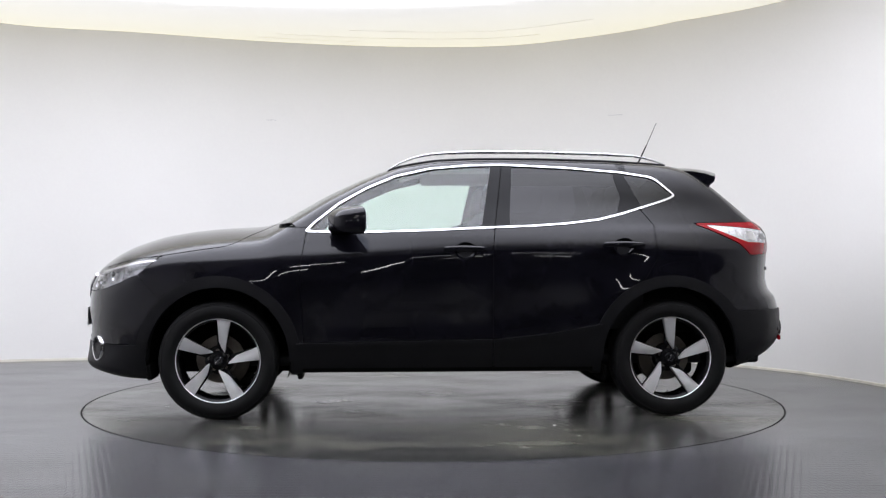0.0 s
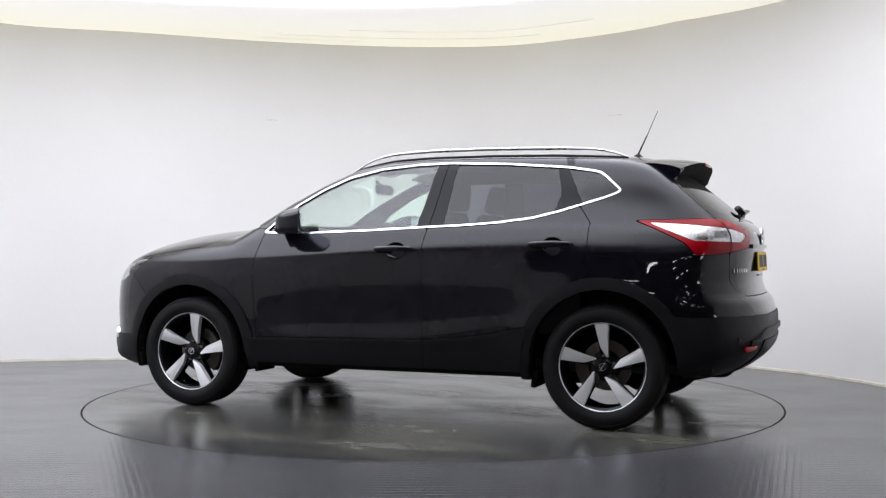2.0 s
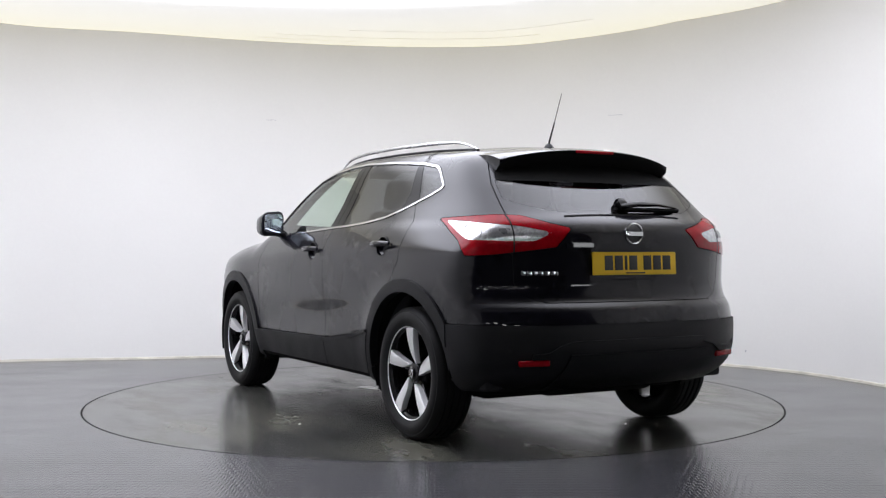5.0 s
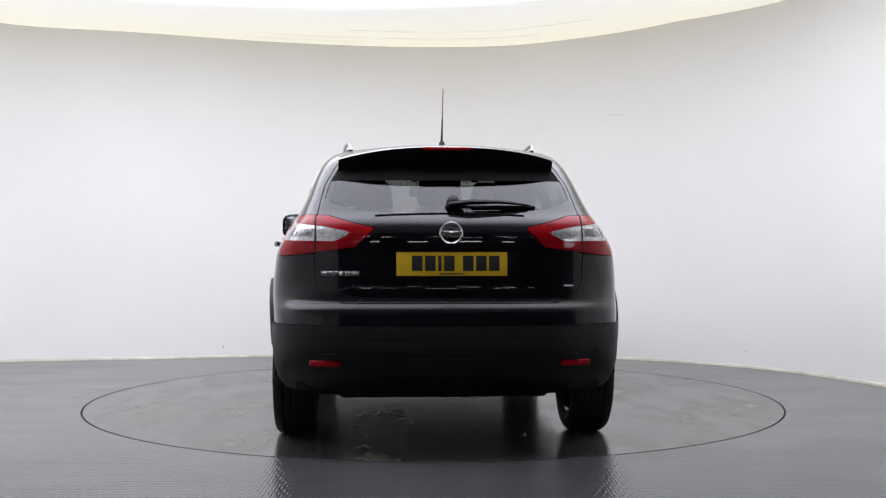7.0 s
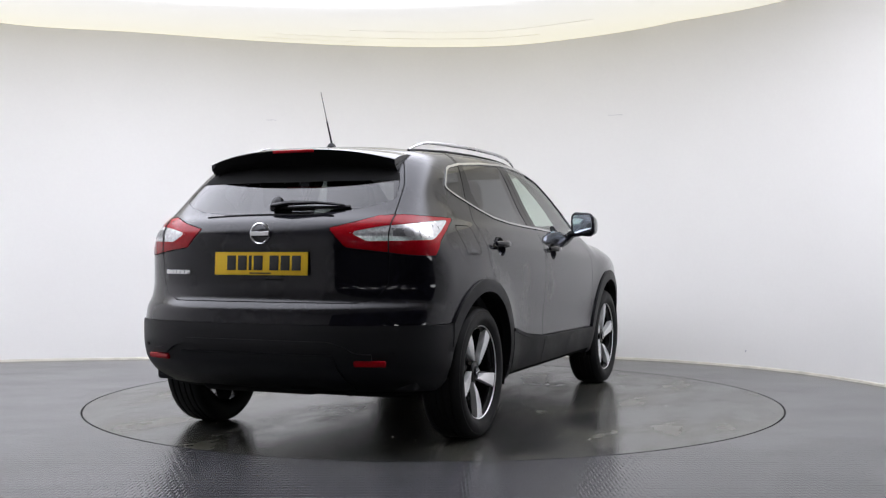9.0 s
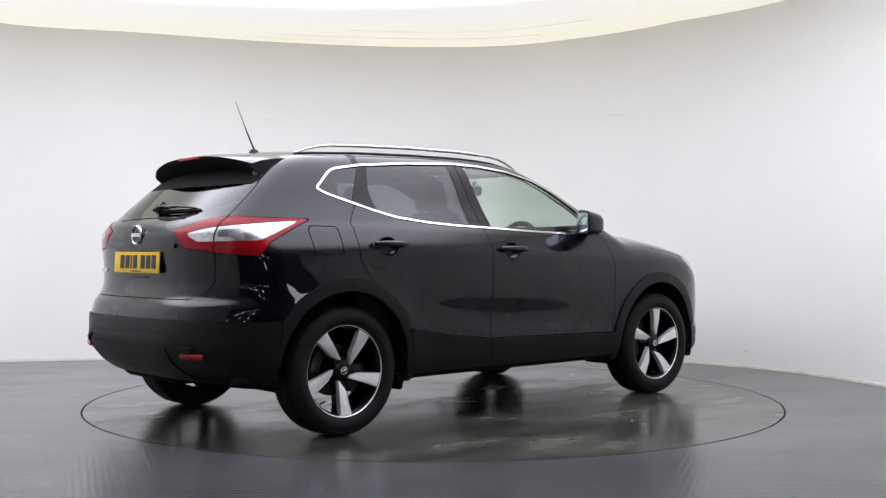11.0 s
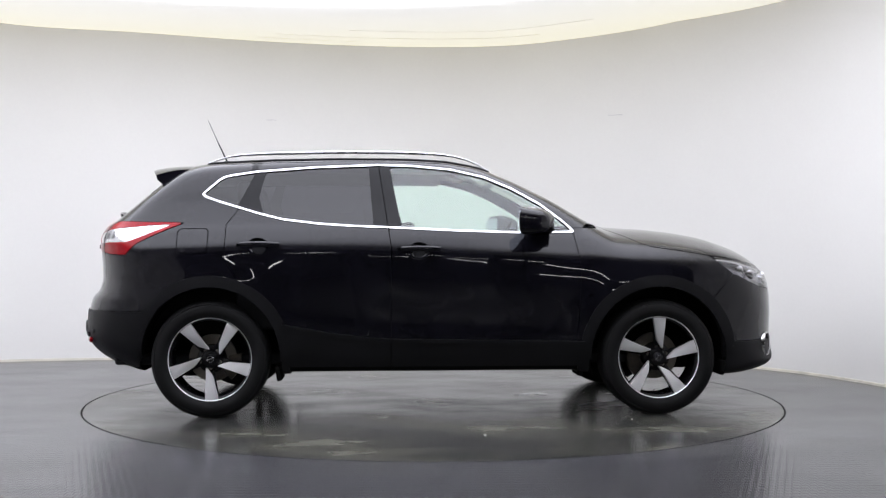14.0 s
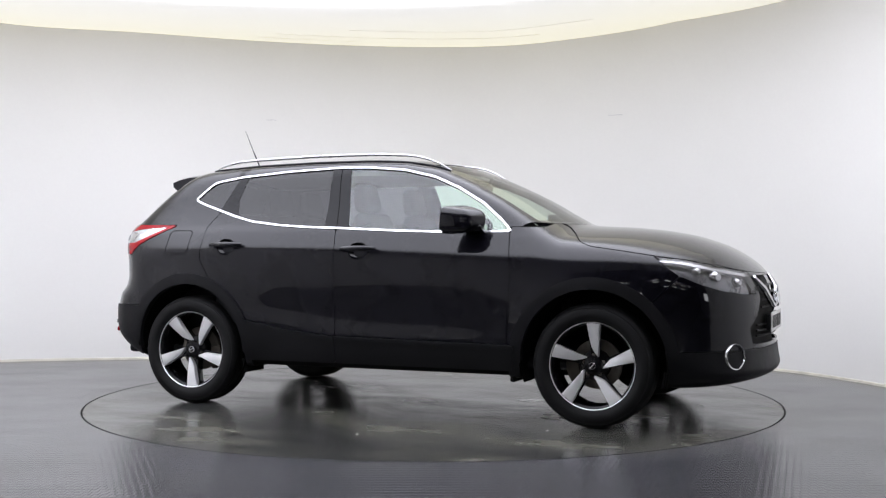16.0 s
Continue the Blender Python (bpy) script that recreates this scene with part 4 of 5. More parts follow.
def build_car():
    car = tagged(new("car"), "glossy black five-door crossover car with chrome window trim", "car")
    pane_f = lambda p: both(dlo(p) + BAND, -line(-0.206, 1.117, -0.276, 1.479)(p))
    pane_r = lambda p: both(dlo(p) + BAND, line(-0.373, 1.131, -0.403, 1.48)(p), -np.where(p[:, 2] > 1.298, line(-1.056, 1.298, -1.02, 1.449)(p), line(-1.03, 1.212, -1.056, 1.298)(p)))
    pane_q = lambda p: both(dlo(p) + BAND, line(-1.177, 1.252, -1.09, 1.43)(p))
    any_pane = lambda p: np.minimum(np.minimum(pane_f(p), pane_r(p)), pane_q(p))
    # painted shell
    fenders = panel("front_fender", r_fender, M_PAINT, car)
    f_doors = panel("front_door", r_front_door, M_PAINT, car)
    r_doors = panel("rear_door", r_rear_door, M_PAINT, car)
    flap = poly([(-1.52, 0.965), (-1.50, 0.957), (-1.36, 0.957), (-1.338, 0.97), (-1.337, 1.09), (-1.35, 1.108), (-1.5, 1.109), (-1.523, 1.09)])
    flap_d = lambda p: np.maximum(flap(p[:, 0], p[:, 2]), p[:, 0] + 1.2)
    quarters = panel("quarter_panel", r_quarter, M_PAINT, car, "L") + panel("quarter_panel", [r_quarter, lambda p: -flap_d(p)], M_PAINT, car, "R")
    panel("filler_flap", lambda p: flap_d(p) + 0.005, M_PAINT, quarters[1], "R", label="round-cornered fuel filler flap")
    roof = panel("roof", r_roof, M_PAINT, car, "whole")[0]
    hood = panel("hood", r_hood, M_PAINT, car, "whole")[0]
    bumper_f = panel("front_bumper", r_bumper_f, M_PAINT, car, "whole")[0]
    bumper_r = panel("rear_bumper", r_bumper_r, M_PAINT, car, "whole")[0]
    tailgate = panel("tailgate", r_gate, M_PAINT, car, "whole")[0]
    # black plastic
    panel("arch_cladding", lambda p: both(r_arch_clad(p), -p[:, 0]), M_PLASTIC, fenders, offset=0.012, rim=0.05)
    panel("arch_cladding", lambda p: both(r_arch_clad(p), p[:, 0]), M_PLASTIC, quarters, offset=0.012, rim=0.05)
    panel("sill_cladding", lambda p: both(r_sill(p), -x_mid(p) + EDGE), M_PLASTIC, f_doors, offset=0.015, rim=0.03)
    panel("sill_cladding", lambda p: both(r_sill(p), x_mid(p) + EDGE), M_PLASTIC, r_doors, offset=0.015, rim=0.03)
    ledge = [lambda p: r_sill(p), lambda p: CLAD(p[:, 0]) - 0.02 - p[:, 2]]
    panel("sill_ledge", ledge + [lambda p: -x_mid(p) + EDGE], M_PLASTIC, f_doors, offset=0.024, rim=0.02)
    panel("sill_ledge", ledge + [lambda p: x_mid(p) + EDGE], M_PLASTIC, r_doors, offset=0.024, rim=0.02)
    panel("bumper_lip", r_lip_f, M_PLASTIC, bumper_f, "whole", offset=0.004, rim=0.03)
    lip = panel("bumper_lip", r_lip_r, M_PLASTIC, bumper_r, "whole", offset=0.008, rim=0.03)[0]
    panel("underbody", r_belly, M_UNDER, car, "whole", rim=0)
    # glass and its trim
    panel("window_pane", pane_f, M_GLASS, f_doors, offset=-0.004, rim=0, label="clear green-tinted side glass")
    panel("window_pane", pane_r, M_PRIVACY, r_doors, offset=-0.004, rim=0, label="dark privacy glass")
    panel("quarter_pane", pane_q, M_PRIVACY, quarters, offset=-0.004, rim=0, label="dark privacy glass")
    frame_in = lambda p: dlo(p) + BAND
    panel("pillar_trim", [frame_in, lambda p: line(-0.206, 1.117, -0.276, 1.479)(p), lambda p: -x_mid(p) + EDGE], M_GLOSS, f_doors, offset=-0.002)
    panel("pillar_trim", [frame_in, lambda p: x_mid(p) + EDGE, lambda p: -line(-0.373, 1.131, -0.403, 1.48)(p)], M_GLOSS, r_doors, offset=-0.002)
    panel("rear_pillar_trim", [frame_in, lambda p: np.where(p[:, 2] > 1.298, line(-1.056, 1.298, -1.02, 1.449)(p), line(-1.03, 1.212, -1.056, 1.298)(p)),
                               lambda p: -line(-1.177, 1.252, -1.09, 1.43)(p)], M_GLOSS, r_doors, offset=-0.002)
    outside = lambda p: -(dlo(p) + BAND)
    panel("chrome_trim", [dlo, outside, lambda p: -x_mid(p)], M_CHROME, f_doors, offset=0.004, label="chrome window surround")
    panel("chrome_trim", [dlo, outside, lambda p: x_mid(p) + EDGE], M_CHROME, r_doors, offset=0.004, label="chrome window surround")
    panel("windscreen", screen, M_SCREEN, car, "whole", -0.004, 0, "clear laminated windscreen")
    panel("rear_window", rear_glass, M_REARGLASS, tailgate, "whole", -0.002, 0, "dark tinted rear glass")
    # black band stands for the spoiler's shade and reflection in the upper glass
    panel("glass_shade_band", [lambda p: rear_glass(p) + 0.001, lambda p: 1.33 - p[:, 2]], M_UNDER, tailgate, "whole", -0.001, 0, "black band for the spoiler's dark reflection at the top of the glass")
    panel("cowl", lambda p: both(cowl(p), -cowl(p) - 0.05, p[:, 1] - 0.62, 1.0 - p[:, 2]), M_PLASTIC, car, "whole", -0.012)
    # inner skin behind the panels
    hole = lambda p: np.minimum.reduce([any_pane(p) - 0.012, screen(p) - 0.005, rear_glass(p) - 0.01, arch(p, 0.41), grille(p), taillamp(p) - 0.004, headlamp(p) - 0.004])
    shell = build_sheet(90, 30, 80)
    panel("inner_shell", lambda p: -hole(p), M_LINER, car, "whole", -0.03, 0, sheet=shell)
    panel("headliner", lambda p: both(1.47 - p[:, 2], p[:, 0] - 0.1, -1.5 - p[:, 0]), M_HEADLINER, car, "whole", -0.045, 0, "pale grey headliner", sheet=shell)
    # lamps
    for s, q, key in ((1, quarters[0], "L"), (-1, quarters[1], "R")):
        lamp = panel("tail_lamp", [lambda p: taillamp(p) + 0.002, lambda p: -np.maximum(TAILWHITE(lamp_uv(p), p[:, 2]), p[:, 0] + 1.4)], M_RED, car, key, 0.003, 0.03, "red and clear wrap-round tail lamp")[0]
        panel("clear_lens", lambda p: both(TAILWHITE(lamp_uv(p), p[:, 2]), p[:, 0] + 1.4), M_CLEARLENS, lamp, key, 0.001, 0.02, "clear silver lens")
        panel("lens_rib", lambda p: both(np.maximum(np.abs(lamp_uv(p) - 55 * SQ) - 0.03, np.abs(p[:, 2] - 1.065) - 0.027), p[:, 0] + 1.4), M_CHROME, lamp, key, 0.004, 0.004, "chrome inner reflector")
        panel("lens_shell", [lambda p: np.maximum(np.abs(lamp_uv(p) - 47.5 * SQ) - 0.045, p[:, 0] + 1.4), lambda p: p[:, 2] - 1.083, lambda p: 1.046 - p[:, 2]], M_BEZEL, lamp, key, 0.003, 0.006, "grey lamp shell")
        for a in (51, 60, 63):
            panel("lens_rib", [lambda p: np.maximum(np.abs(lamp_uv(p) - a * SQ) - 0.003, p[:, 0] + 1.4), lambda p: p[:, 2] - 1.105, lambda p: 1.04 + 0.0035 * (a - 51) - p[:, 2]], M_BEZEL, lamp, key, 0.0035, 0.004)
        panel("lamp_split", [taillamp, lambda p: p[:, 1] - 0.648, lambda p: 0.642 - p[:, 1], lambda p: p[:, 0] + 1.8], M_GROOVE, lamp, key, 0.0042, 0.002)
        head = panel("headlamp", lambda p: headlamp(p) + 0.002, M_LAMPGLASS, car, key, 0.001, 0, "clear headlamp with silver reflectors")[0]
        panel("bezel", lambda p: headlamp(p) + 0.004, M_BEZEL, head, key, -0.045, 0, "dark lamp bezel")
        strip = lambda p: both(headlamp(p) + 0.006, HOODLINE(p[:, 0]) - 0.02 - p[:, 2])
        panel("light_strip", strip, M_CLEARLENS, head, key, -0.012, 0.02, "white daytime light strip")
        for i, (x, z, r) in enumerate(((1.88, 0.866, 0.026), (1.97, 0.832, 0.04), (2.07, 0.8, 0.028))):
            y = surface_y(x, z) if i < 2 else 0.56
            cup = lathe([(0.0001, -0.03), (r * 0.5, -0.028), (r * 0.85, -0.01), (r, 0.012), (r * 0.93, 0.012), (r * 0.6, -0.012), (0.0001, -0.02)], 24)
            part("reflector", cup, M_SATIN if i != 1 else M_CHROME, head, m=pose(x - 0.02, s * (y - 0.045), z, 0, 0, -s * 52))
        # front fog lamp with its chrome ring
        fx = surface_x_front(0.62, 0.40)
        fm = pose(fx - 0.002, s * 0.62, 0.40, 0, 0, -90 + s * 33)
        fog = part("fog_lamp", lathe([(0.0001, -0.045), (0.05, -0.04), (0.066, 0.0), (0.06, 0.004), (0.046, -0.02), (0.0001, -0.03)], 32), M_LAMPDARK, bumper_f, m=fm)
        part("chrome_ring", lathe([(0.062, -0.01), (0.064, 0.012), (0.071, 0.015), (0.077, 0.004), (0.074, -0.02)], 40, True), M_CHROME, fog, "chrome ring", fm)
        # rear reflector strip and parking sensors
        rx = surface_x_rear(0.59, 0.445)
        part("reflector_strip", rbox(0.02, 0.155, 0.03, 0.008, (0, 0, 0)), M_RED, lip, "red reflector strip", pose(rx - 0.013, s * 0.595, 0.445, 0, 0, -s * 17))
        for y, z in ((0.7, 0.5), (0.26, 0.53)):
            part("parking_sensor", lathe([(0.0001, 0), (0.011, 0.0), (0.012, 0.004), (0.0001, 0.006)], 16), M_PLASTIC, lip, m=pose(surface_x_rear(y, z) - 0.013, s * y, z, 0, 0, 90 - s * (25 if y > 0.5 else 5)))
        # mirror
        arm = part("door_mirror", mirror_housing(), M_PAINT, f_doors[0 if s > 0 else 1], "gloss black door mirror", Matrix.Diagonal((1, s, 1, 1)) @ pose(0.592, 0.912, 1.158))
        mm = Matrix.Diagonal((1, s, 1, 1))
        part("mirror_glass", plate([(0.078, -0.05), (0.083, 0.0), (0.076, 0.044), (0.06, 0.056), (-0.065, 0.06), (-0.08, 0.04), (-0.076, -0.05), (-0.06, -0.064), (0.06, -0.06)], 0, 0.004, 0.001), M_MIRROR, arm, "silver mirror glass", mm @ pose(0.5065, 0.912, 1.158, 0, 0, 114))
        part("mirror_foot", rbox(0.12, 0.14, 0.045, 0.02, (0, 0, 0), (10, 0, -8)), M_GLOSS, arm, m=mm @ pose(0.625, 0.855, 1.098))
        # door handles in their cups
        for x, z, door in ((-0.095, 0.985, f_doors), (-1.035, 1.01, r_doors)):
            y = surface_y(x, z)
            cup = lathe([(0.0001, -0.03), (0.6, -0.027), (0.86, -0.016), (1.0, -0.003), (1.04, -0.004), (0.9, -0.022), (0.62, -0.033), (0.0001, -0.036)], 32)
            cup.transform(Matrix.Diagonal((0.063, 1, 0.051, 1)))
            h = part("handle_cup", cup, M_PAINT, door[0 if s > 0 else 1], "recessed finger cup", mm @ pose(x - 0.01, y, z - 0.01, -4, 0, 0))
            path = [(x + 0.115 - 0.23 * t, y + 0.008 + 0.028 * math.sin(math.pi * min(max(t, 0.04), 0.96)) ** 0.5, z + 0.004) for t in np.linspace(0, 1, 14)]
            part("door_handle", sweep(path, [0.008 + 0.005 * math.sin(math.pi * t) for t in np.linspace(0.05, 0.95, 14)], 12, 1.35), M_PAINT, h, "gloss black door handle", mm)
            part("key_cap", lathe([(0.0001, 0), (0.008, 0), (0.008, 0.004), (0.0001, 0.004)], 16), M_GLOSS, h, m=mm @ pose(x - 0.125, y + 0.004, z))
        # roof rail
        xs = np.linspace(0.34, -1.39, 26)
        path = []
        for i, x in enumerate(xs):
            u = i / 25
            lift = 0.004 + 0.04 * min(1, math.sin(math.pi * min(max(u, 0.0), 1.0)) * 3.2) ** 0.8
            y = 0.545 - 0.05 * abs(u - 0.45) ** 2 * 4
            path.append((x, y, surface_z_top(x, y) + lift))
        rail = part("roof_rail", sweep(path, [0.005 + 0.005 * min(1, 4 * min(i, 25 - i) / 25) for i in range(26)], 10, 1.0), M_SATIN, roof, "silver roof rail", mm)
        part("rail_seat", sweep([(x, y, surface_z_top(x, y) + 0.002) for x, y, z in path], 0.01, 8, 0.7), M_PLASTIC, rail, m=mm)
        # mud deflectors and jacking blocks below the sill
        for x in (1.72, 0.86, -0.93):
            part("mud_deflector", rbox(0.03, 0.2, 0.09, 0.008, (x, s * 0.74, 0.275 if x > 0 else 0.255), (0, 10 if x > 0 else -10, 0)), M_UNDER, car)
    # wheels and running gear
    for x, s, a in ((HUB_F, 1, 46), (HUB_R, 1, 55), (HUB_F, -1, 52), (HUB_R, -1, 20)):
        build_wheel(car, x, s, a)
        well = bmesh.new()
        n = 28
        rows = []
        for y in (0.42, 0.86):
            rows.append([well.verts.new((x + 0.412 * math.cos(t), s * y, HUB_Z + 0.014 + 0.414 * math.sin(t))) for t in np.linspace(-0.3, math.pi + (0.3 if x > 0 else 0.0), n)])
        for i in range(n - 1):
            well.faces.new((rows[0][i], rows[0][i + 1], rows[1][i + 1], rows[1][i]))
        well.faces.new(rows[0])
        part("wheel_well", well, M_UNDER, car)
    for x in (HUB_F, HUB_R):
        part("axle", sweep([(x, -0.72, 0.33), (x, 0.72, 0.33)], 0.035, 10), M_UNDER, car)
    part("subframe", rbox(0.5, 1.1, 0.12, 0.03, (-1.3, 0, 0.27)), M_UNDER, car)
    part("exhaust_silencer", rbox(0.3, 0.72, 0.16, 0.07, (-1.82, 0.1, 0.34), seg=4), M_UNDER, car)
    part("exhaust_pipe", sweep([(1.0, 0.1, 0.24), (0.0, 0.15, 0.235), (-1.0, 0.18, 0.235), (-1.8, 0.15, 0.3)], 0.03, 10), M_UNDER, car)
    part("tail_pipe", sweep([(-1.8, -0.28, 0.32), (-1.93, -0.42, 0.3), (-1.95, -0.43, 0.29)], 0.024, 12), M_UNDER, car)
    build_tail_details(car, tailgate, lip, roof)
    build_nose_details(bumper_f)
    build_cabin(car)
    return car


def mirror_housing():
    """Shell with a flat open back at -x, rounded and lower towards the front."""
    b = rbox(0.17, 0.19, 0.165, 0.05, seg=5)
    for v in b.verts:
        k = (v.co.x + 0.085) / 0.17
        if v.co.x < -0.035:
            v.co.x = -0.085 + (v.co.x + 0.085) * 0.25
        v.co.y *= 1 - 0.2 * k * k
        v.co.z = v.co.z * (1 - 0.42 * k * k) - 0.012 * k - 0.08 * v.co.y
        v.co.x -= 0.45 * v.co.y
    return b


def build_tail_details(car, tailgate, lip, roof):
    # spoiler: a wing from side to side with its fins
    n, verts, faces = 31, [], []
    for i in range(n):
        y = -0.545 + 1.09 * i / (n - 1)
        k = abs(y) / 0.545
        x0, x1 = -1.49, -1.765 + 0.07 * k ** 3
        drop = 0.06 * k ** 2.4
        zt0, zt1 = surface_z_top(-1.50, min(abs(y), 0.56)) + 0.003, 1.503 - drop
        low = 1.412 - 0.5 * drop - 0.045 * max(0.0, (k - 0.86) / 0.14) ** 2
        thick = 0.014 + 0.02 * max(0.0, (k - 0.9) / 0.1)
        prof = [(x0, zt0), (x0 * 0.65 + x1 * 0.35, zt0 * 0.65 + zt1 * 0.35 + 0.006), (x0 * 0.3 + x1 * 0.7, zt0 * 0.3 + zt1 * 0.7 + 0.005), (x1 + 0.02, zt1 + 0.001), (x1, zt1 - 0.006),
                (x1 + 0.004, zt1 - thick), (x1 + 0.04, zt1 - thick - 0.03), (-1.67, low + 0.012), (-1.62, low), (x0, zt0 - 0.06)]
        verts += [(x, y, z) for x, z in prof]
    m = len(prof)
    for i in range(n - 1):
        for k in range(m):
            faces.append((i * m + k, i * m + (k + 1) % m, (i + 1) * m + (k + 1) % m, (i + 1) * m + k))
    faces += [tuple(range(m)), tuple(range((n - 1) * m + m - 1, (n - 1) * m - 1, -1))]
    b = bmesh.new()
    vs = [b.verts.new(v) for v in verts]
    for f in faces:
        b.faces.new([vs[i] for i in f])
    spoiler = part("spoiler", b, M_PAINT, tailgate, "gloss black roof spoiler")
    spoiler.data.materials.append(M_UNDER)
    for f in spoiler.data.polygons:
        f.material_index = 1 if f.normal.z < -0.25 else 0
    part("brake_light", rbox(0.014, 0.24, 0.016, 0.004, (-1.762, 0, 1.489)), M_RED, spoiler, "red high brake light")
    for s in (-1, 1):
        fin = plate([(-1.50, 1.45), (-1.64, 1.43), (-1.695, 1.42), (-1.7, 1.395), (-1.685, 1.34), (-1.66, 1.33), (-1.56, 1.40)], -0.014, 0.014, 0.006)
        part("fin", fin, M_PAINT, spoiler, m=Matrix.Translation((0, s * 0.556, 0)) @ Matrix.Rotation(radians(s * 14), 4, "Z"))
    # wiper
    px = surface_x_rear(0.0, 1.2)
    pivot = part("wiper", lathe([(0.0001, 0), (0.035, 0.0), (0.034, 0.018), (0.026, 0.034), (0.0001, 0.04)], 24), M_GLOSS, tailgate, "black rear wiper", pose(px - 0.004, -0.02, 1.205, 0, 0, 90) @ pose(0, 0, 0, 40, 0, 0))
    part("wiper_arm", sweep([(px - 0.03, -0.0, 1.2), (px - 0.045, -0.1, 1.212), (px - 0.03, -0.25, 1.213), (px - 0.005, -0.39, 1.2)], [0.024, 0.022, 0.014, 0.008], 10, 0.6), M_GLOSS, pivot)
    part("wiper_blade", sweep([(surface_x_rear(abs(y), 1.19) - 0.006, y, 1.19) for y in np.linspace(0.02, -0.42, 8)], 0.008, 6), M_PLASTIC, pivot)
    # plate recess, plate with bars for its characters, lettering bars, round badge
    gx = surface_x_rear(0.0, 0.915)
    lean = 3.0
    pm = pose(gx - 0.010, -0.004, 0.914, 0, lean, 0)
    plate_ob = part("number_plate", rbox(0.006, 0.526, 0.113, 0.002), M_YELLOW, tailgate, "yellow number plate with black bars", pm)
    x = -0.19
    for w in (0.05, 0.05, 0.016, 0.05):
        part("print_bar", rbox(0.002, w, 0.072, 0.0005, (-0.0038, -(x + w / 2), 0.003)), M_BAR, plate_ob, m=pm)
        x += w + 0.012
    x += 0.028
    for w in (0.05, 0.05, 0.05):
        part("print_bar", rbox(0.002, w, 0.072, 0.0005, (-0.0038, -(x + w / 2), 0.003)), M_BAR, plate_ob, m=pm)
        x += w + 0.012
    part("maker_line", rbox(0.002, 0.12, 0.006, 0.0005, (-0.0038, 0, -0.047)), M_BAR, plate_ob, m=pm)
    panel("plate_garnish", [lambda p: np.maximum(p[:, 1] - 0.4, p[:, 0] + 1.8), lambda p: p[:, 2] - 1.012, lambda p: 0.99 - p[:, 2]], M_PAINT, tailgate, "whole", 0.014, 0.02)
    part("grip_edge", rbox(0.012, 0.24, 0.006, 0.002, (surface_x_rear(0.1, 0.835) - 0.003, 0, 0.835)), M_GLOSS, tailgate)
    part("upper_crease", sweep([(surface_x_rear(abs(y), 1.135 + 0.02 * (1 - (y / 0.5) ** 2)) - 0.001, y, 1.135 + 0.02 * (1 - (y / 0.5) ** 2)) for y in np.linspace(-0.36, 0.36, 15)], 0.005, 8), M_PAINT, tailgate)
    bx = surface_x_rear(0.0, 1.06)
    bm_ = pose(bx - 0.006, 0, 1.06, 0, 0, 90)
    badge = part("badge", lathe([(0.045, -0.004), (0.045, 0.004), (0.05, 0.008), (0.056, 0.004), (0.056, -0.004)], 36, True), M_CHROME, tailgate, "round chrome badge with a bar", bm_)
    part("badge_bar", rbox(0.104, 0.006, 0.022, 0.002), M_CHROME, badge, m=bm_ @ pose(0, 0.006, 0))
    y = 0.615
    for w in (0.024, 0.024, 0.02, 0.024, 0.026, 0.024, 0.006):
        bar = part("letter_bar", rbox(0.004, w, 0.021, 0.001, (surface_x_rear(y - w / 2, 0.868) - 0.002, y - w / 2, 0.868), (0, 0, -8)), M_CHROME, tailgate, "chrome lettering bar")
        y -= w + 0.005
    # skid panel and step in the lower bumper
    ridge_z = along([(0.0, 0.535), (0.40, 0.533), (0.47, 0.515), (0.53, 0.48), (0.66, 0.475)])
    panel("skid_panel", [lambda p: both(p[:, 1] - 0.43 - 0.3 * (0.45 - p[:, 2]), p[:, 0] + 1.7), lambda p: 0.315 - p[:, 2], lambda p: p[:, 2] - 0.485], M_PLASTIC, lip, "whole", 0.016, 0.02, "darker skid panel")
    panel("ridge", [lambda p: np.maximum(p[:, 1] - 0.60, p[:, 0] + 1.7), lambda p: p[:, 2] - ridge_z(p[:, 1]) - 0.014, lambda p: ridge_z(p[:, 1]) - 0.012 - p[:, 2]], M_PLASTIC, lip, "whole", 0.021, 0.02)
    # aerial
    ax, az = -1.345, surface_z_top(-1.345, 0)
    aerial = part("aerial", rbox(0.075, 0.04, 0.03, 0.012, (ax, 0, az + 0.008), taper=(0.45, 0.5)), M_PLASTIC, roof, "thin black whip aerial")
    part("whip_base", sweep([(ax, 0, az + 0.02), (ax - 0.055, 0, az + 0.135)], [0.0055, 0.004], 8), M_PLASTIC, aerial)
    part("whip", sweep([(ax - 0.055, 0, az + 0.135), (ax - 0.122, 0, az + 0.285)], [0.0024, 0.0018], 6), M_PLASTIC, aerial)


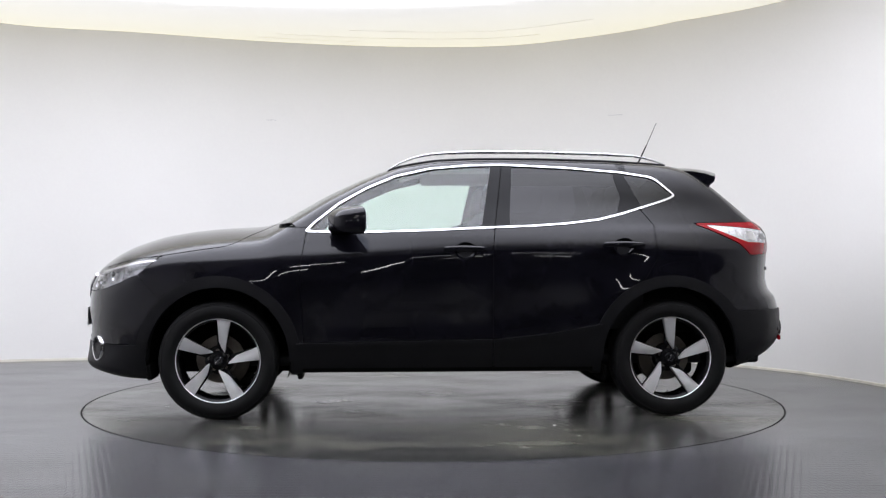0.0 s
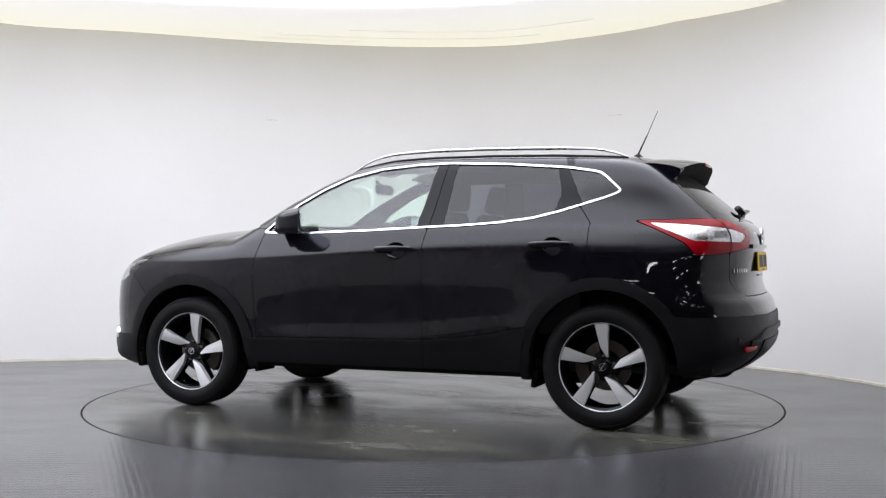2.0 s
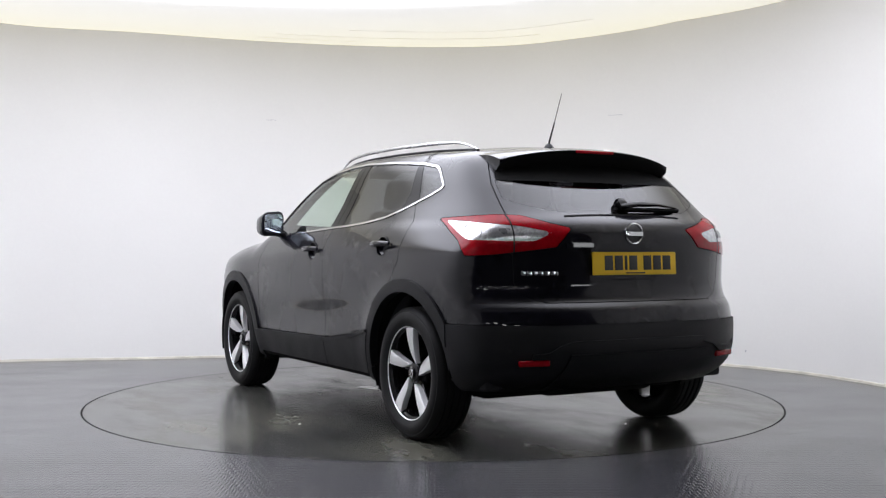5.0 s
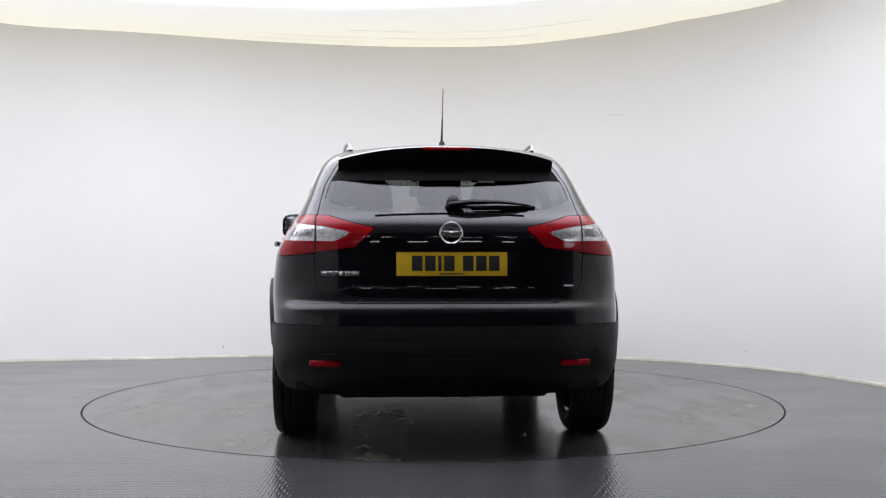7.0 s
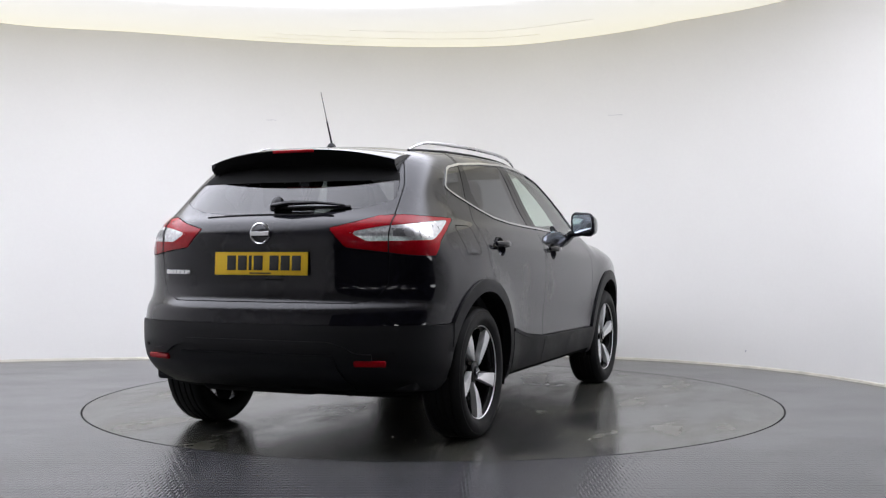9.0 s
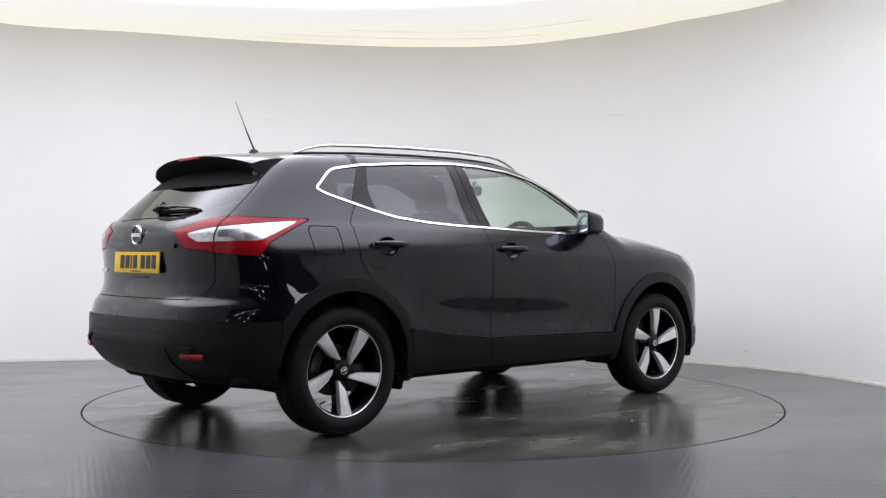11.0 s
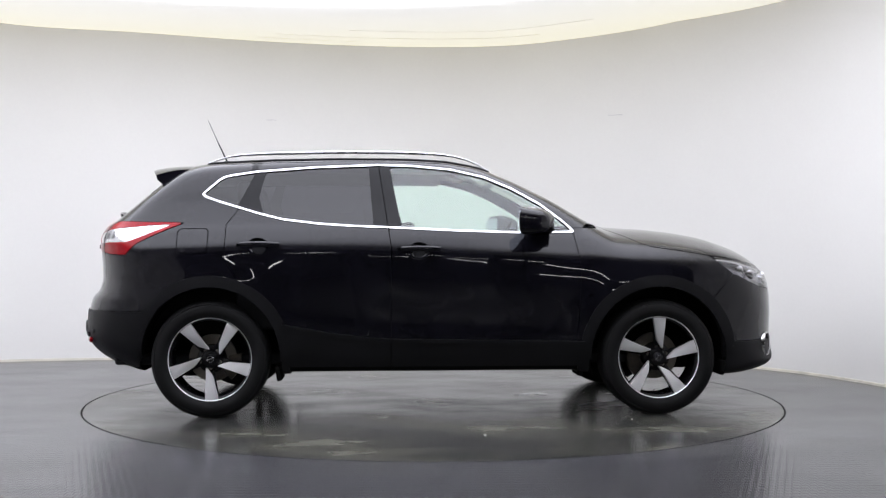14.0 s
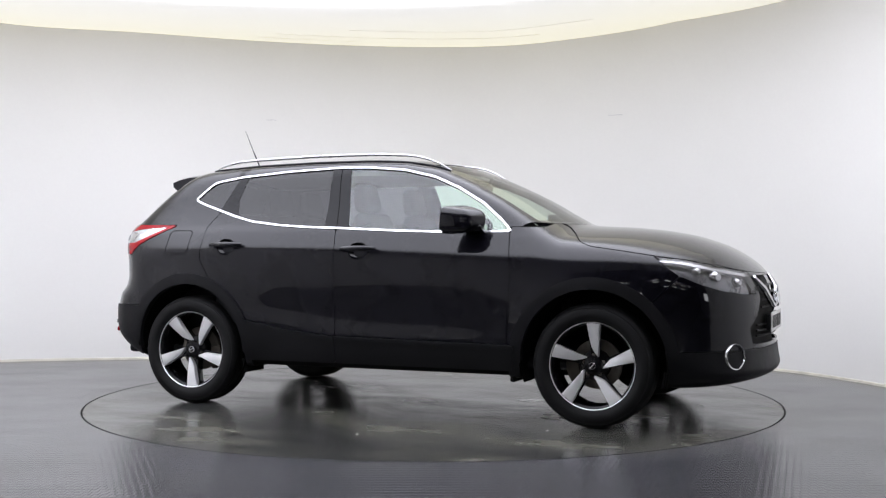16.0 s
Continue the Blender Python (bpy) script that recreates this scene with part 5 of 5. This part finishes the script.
def build_nose_details(bumper):
    g = panel("grille", lambda p: grille(p) - 0.01, M_GROOVE, bumper, "whole", -0.03, 0, "black front grille", sheet=SHEET)[0]
    for z in (0.5, 0.53, 0.56, 0.66, 0.7, 0.74, 0.78):
        w = 0.40 if z < 0.6 else 0.33
        part("grille_bar", sweep([(surface_x_front(abs(y), z) - 0.012, y, z) for y in np.linspace(-w, w, 13)], 0.006, 6), M_PLASTIC, g)
    for s in (-1, 1):
        vee = [(surface_x_front(abs(y), z) + 0.004, s * y, z) for y, z in ((0.06, 0.66), (0.13, 0.665), (0.2, 0.7), (0.28, 0.765), (0.36, 0.83))]
        part("chrome_vee", sweep(vee, [0.014, 0.016, 0.018, 0.018, 0.012], 10), M_CHROME, g, "chrome grille vee")
    bx = surface_x_front(0, 0.72)
    bm_ = pose(bx + 0.012, 0, 0.72, 0, 0, -90)
    badge = part("badge", lathe([(0.05, -0.006), (0.05, 0.006), (0.057, 0.01), (0.064, 0.006), (0.064, -0.006)], 36, True), M_CHROME, bumper, "round chrome badge with a bar", bm_)
    part("badge_bar", rbox(0.135, 0.01, 0.028, 0.003), M_CHROME, badge, m=bm_ @ pose(0, 0.008, 0))
    fp = part("number_plate", rbox(0.006, 0.52, 0.111, 0.002, (surface_x_front(0.1, 0.57) + 0.006, 0, 0.57)), M_WHITEPLATE, bumper, "white number plate with black bars")
    part("plate_holder", rbox(0.03, 0.5, 0.09, 0.005, (surface_x_front(0.1, 0.57) - 0.014, 0, 0.57)), M_PLASTIC, fp)
    for i, y in enumerate((0.16, 0.1, 0.05, 0.0, -0.08, -0.14, -0.2)):
        part("print_bar", rbox(0.002, 0.045, 0.072, 0.0005, (surface_x_front(0.1, 0.57) + 0.0105, y, 0.57)), M_BAR, fp)


CAR = build_car()

# ---- what moves: the deck turns with the car on it ----
TURN = [(0.0, 183.48), (0.5, 177.0), (1.0, 170.6), (1.5, 164.5), (2.0, 158.03), (2.5, 151.7), (3.0, 145.1), (3.5, 138.9), (4.75, 122.6), (6.0, 106.2),
        (6.5, 99.75), (7.0, 93.1), (7.5, 86.8), (8.0, 80.1), (8.5, 73.8), (9.0, 67.05), (9.5, 60.75), (10.75, 44.6), (12.0, 28.5), (12.5, 22.2),
        (13.0, 15.6), (13.5, 9.35), (14.0, 2.7), (14.5, -3.7), (15.0, -10.35), (15.5, -16.5), (16.0, -23.3)]
OFF = Vector((-0.0233, 0.0333, 0.0))


def motions():
    walk(TURNTABLE, [(t, pose(0, 0, 0, 0, 0, a)) for t, a in TURN])
    walk(CAR, [(t, Matrix.Rotation(radians(a), 4, "Z") @ Matrix.Translation(OFF)) for t, a in TURN])


motions()
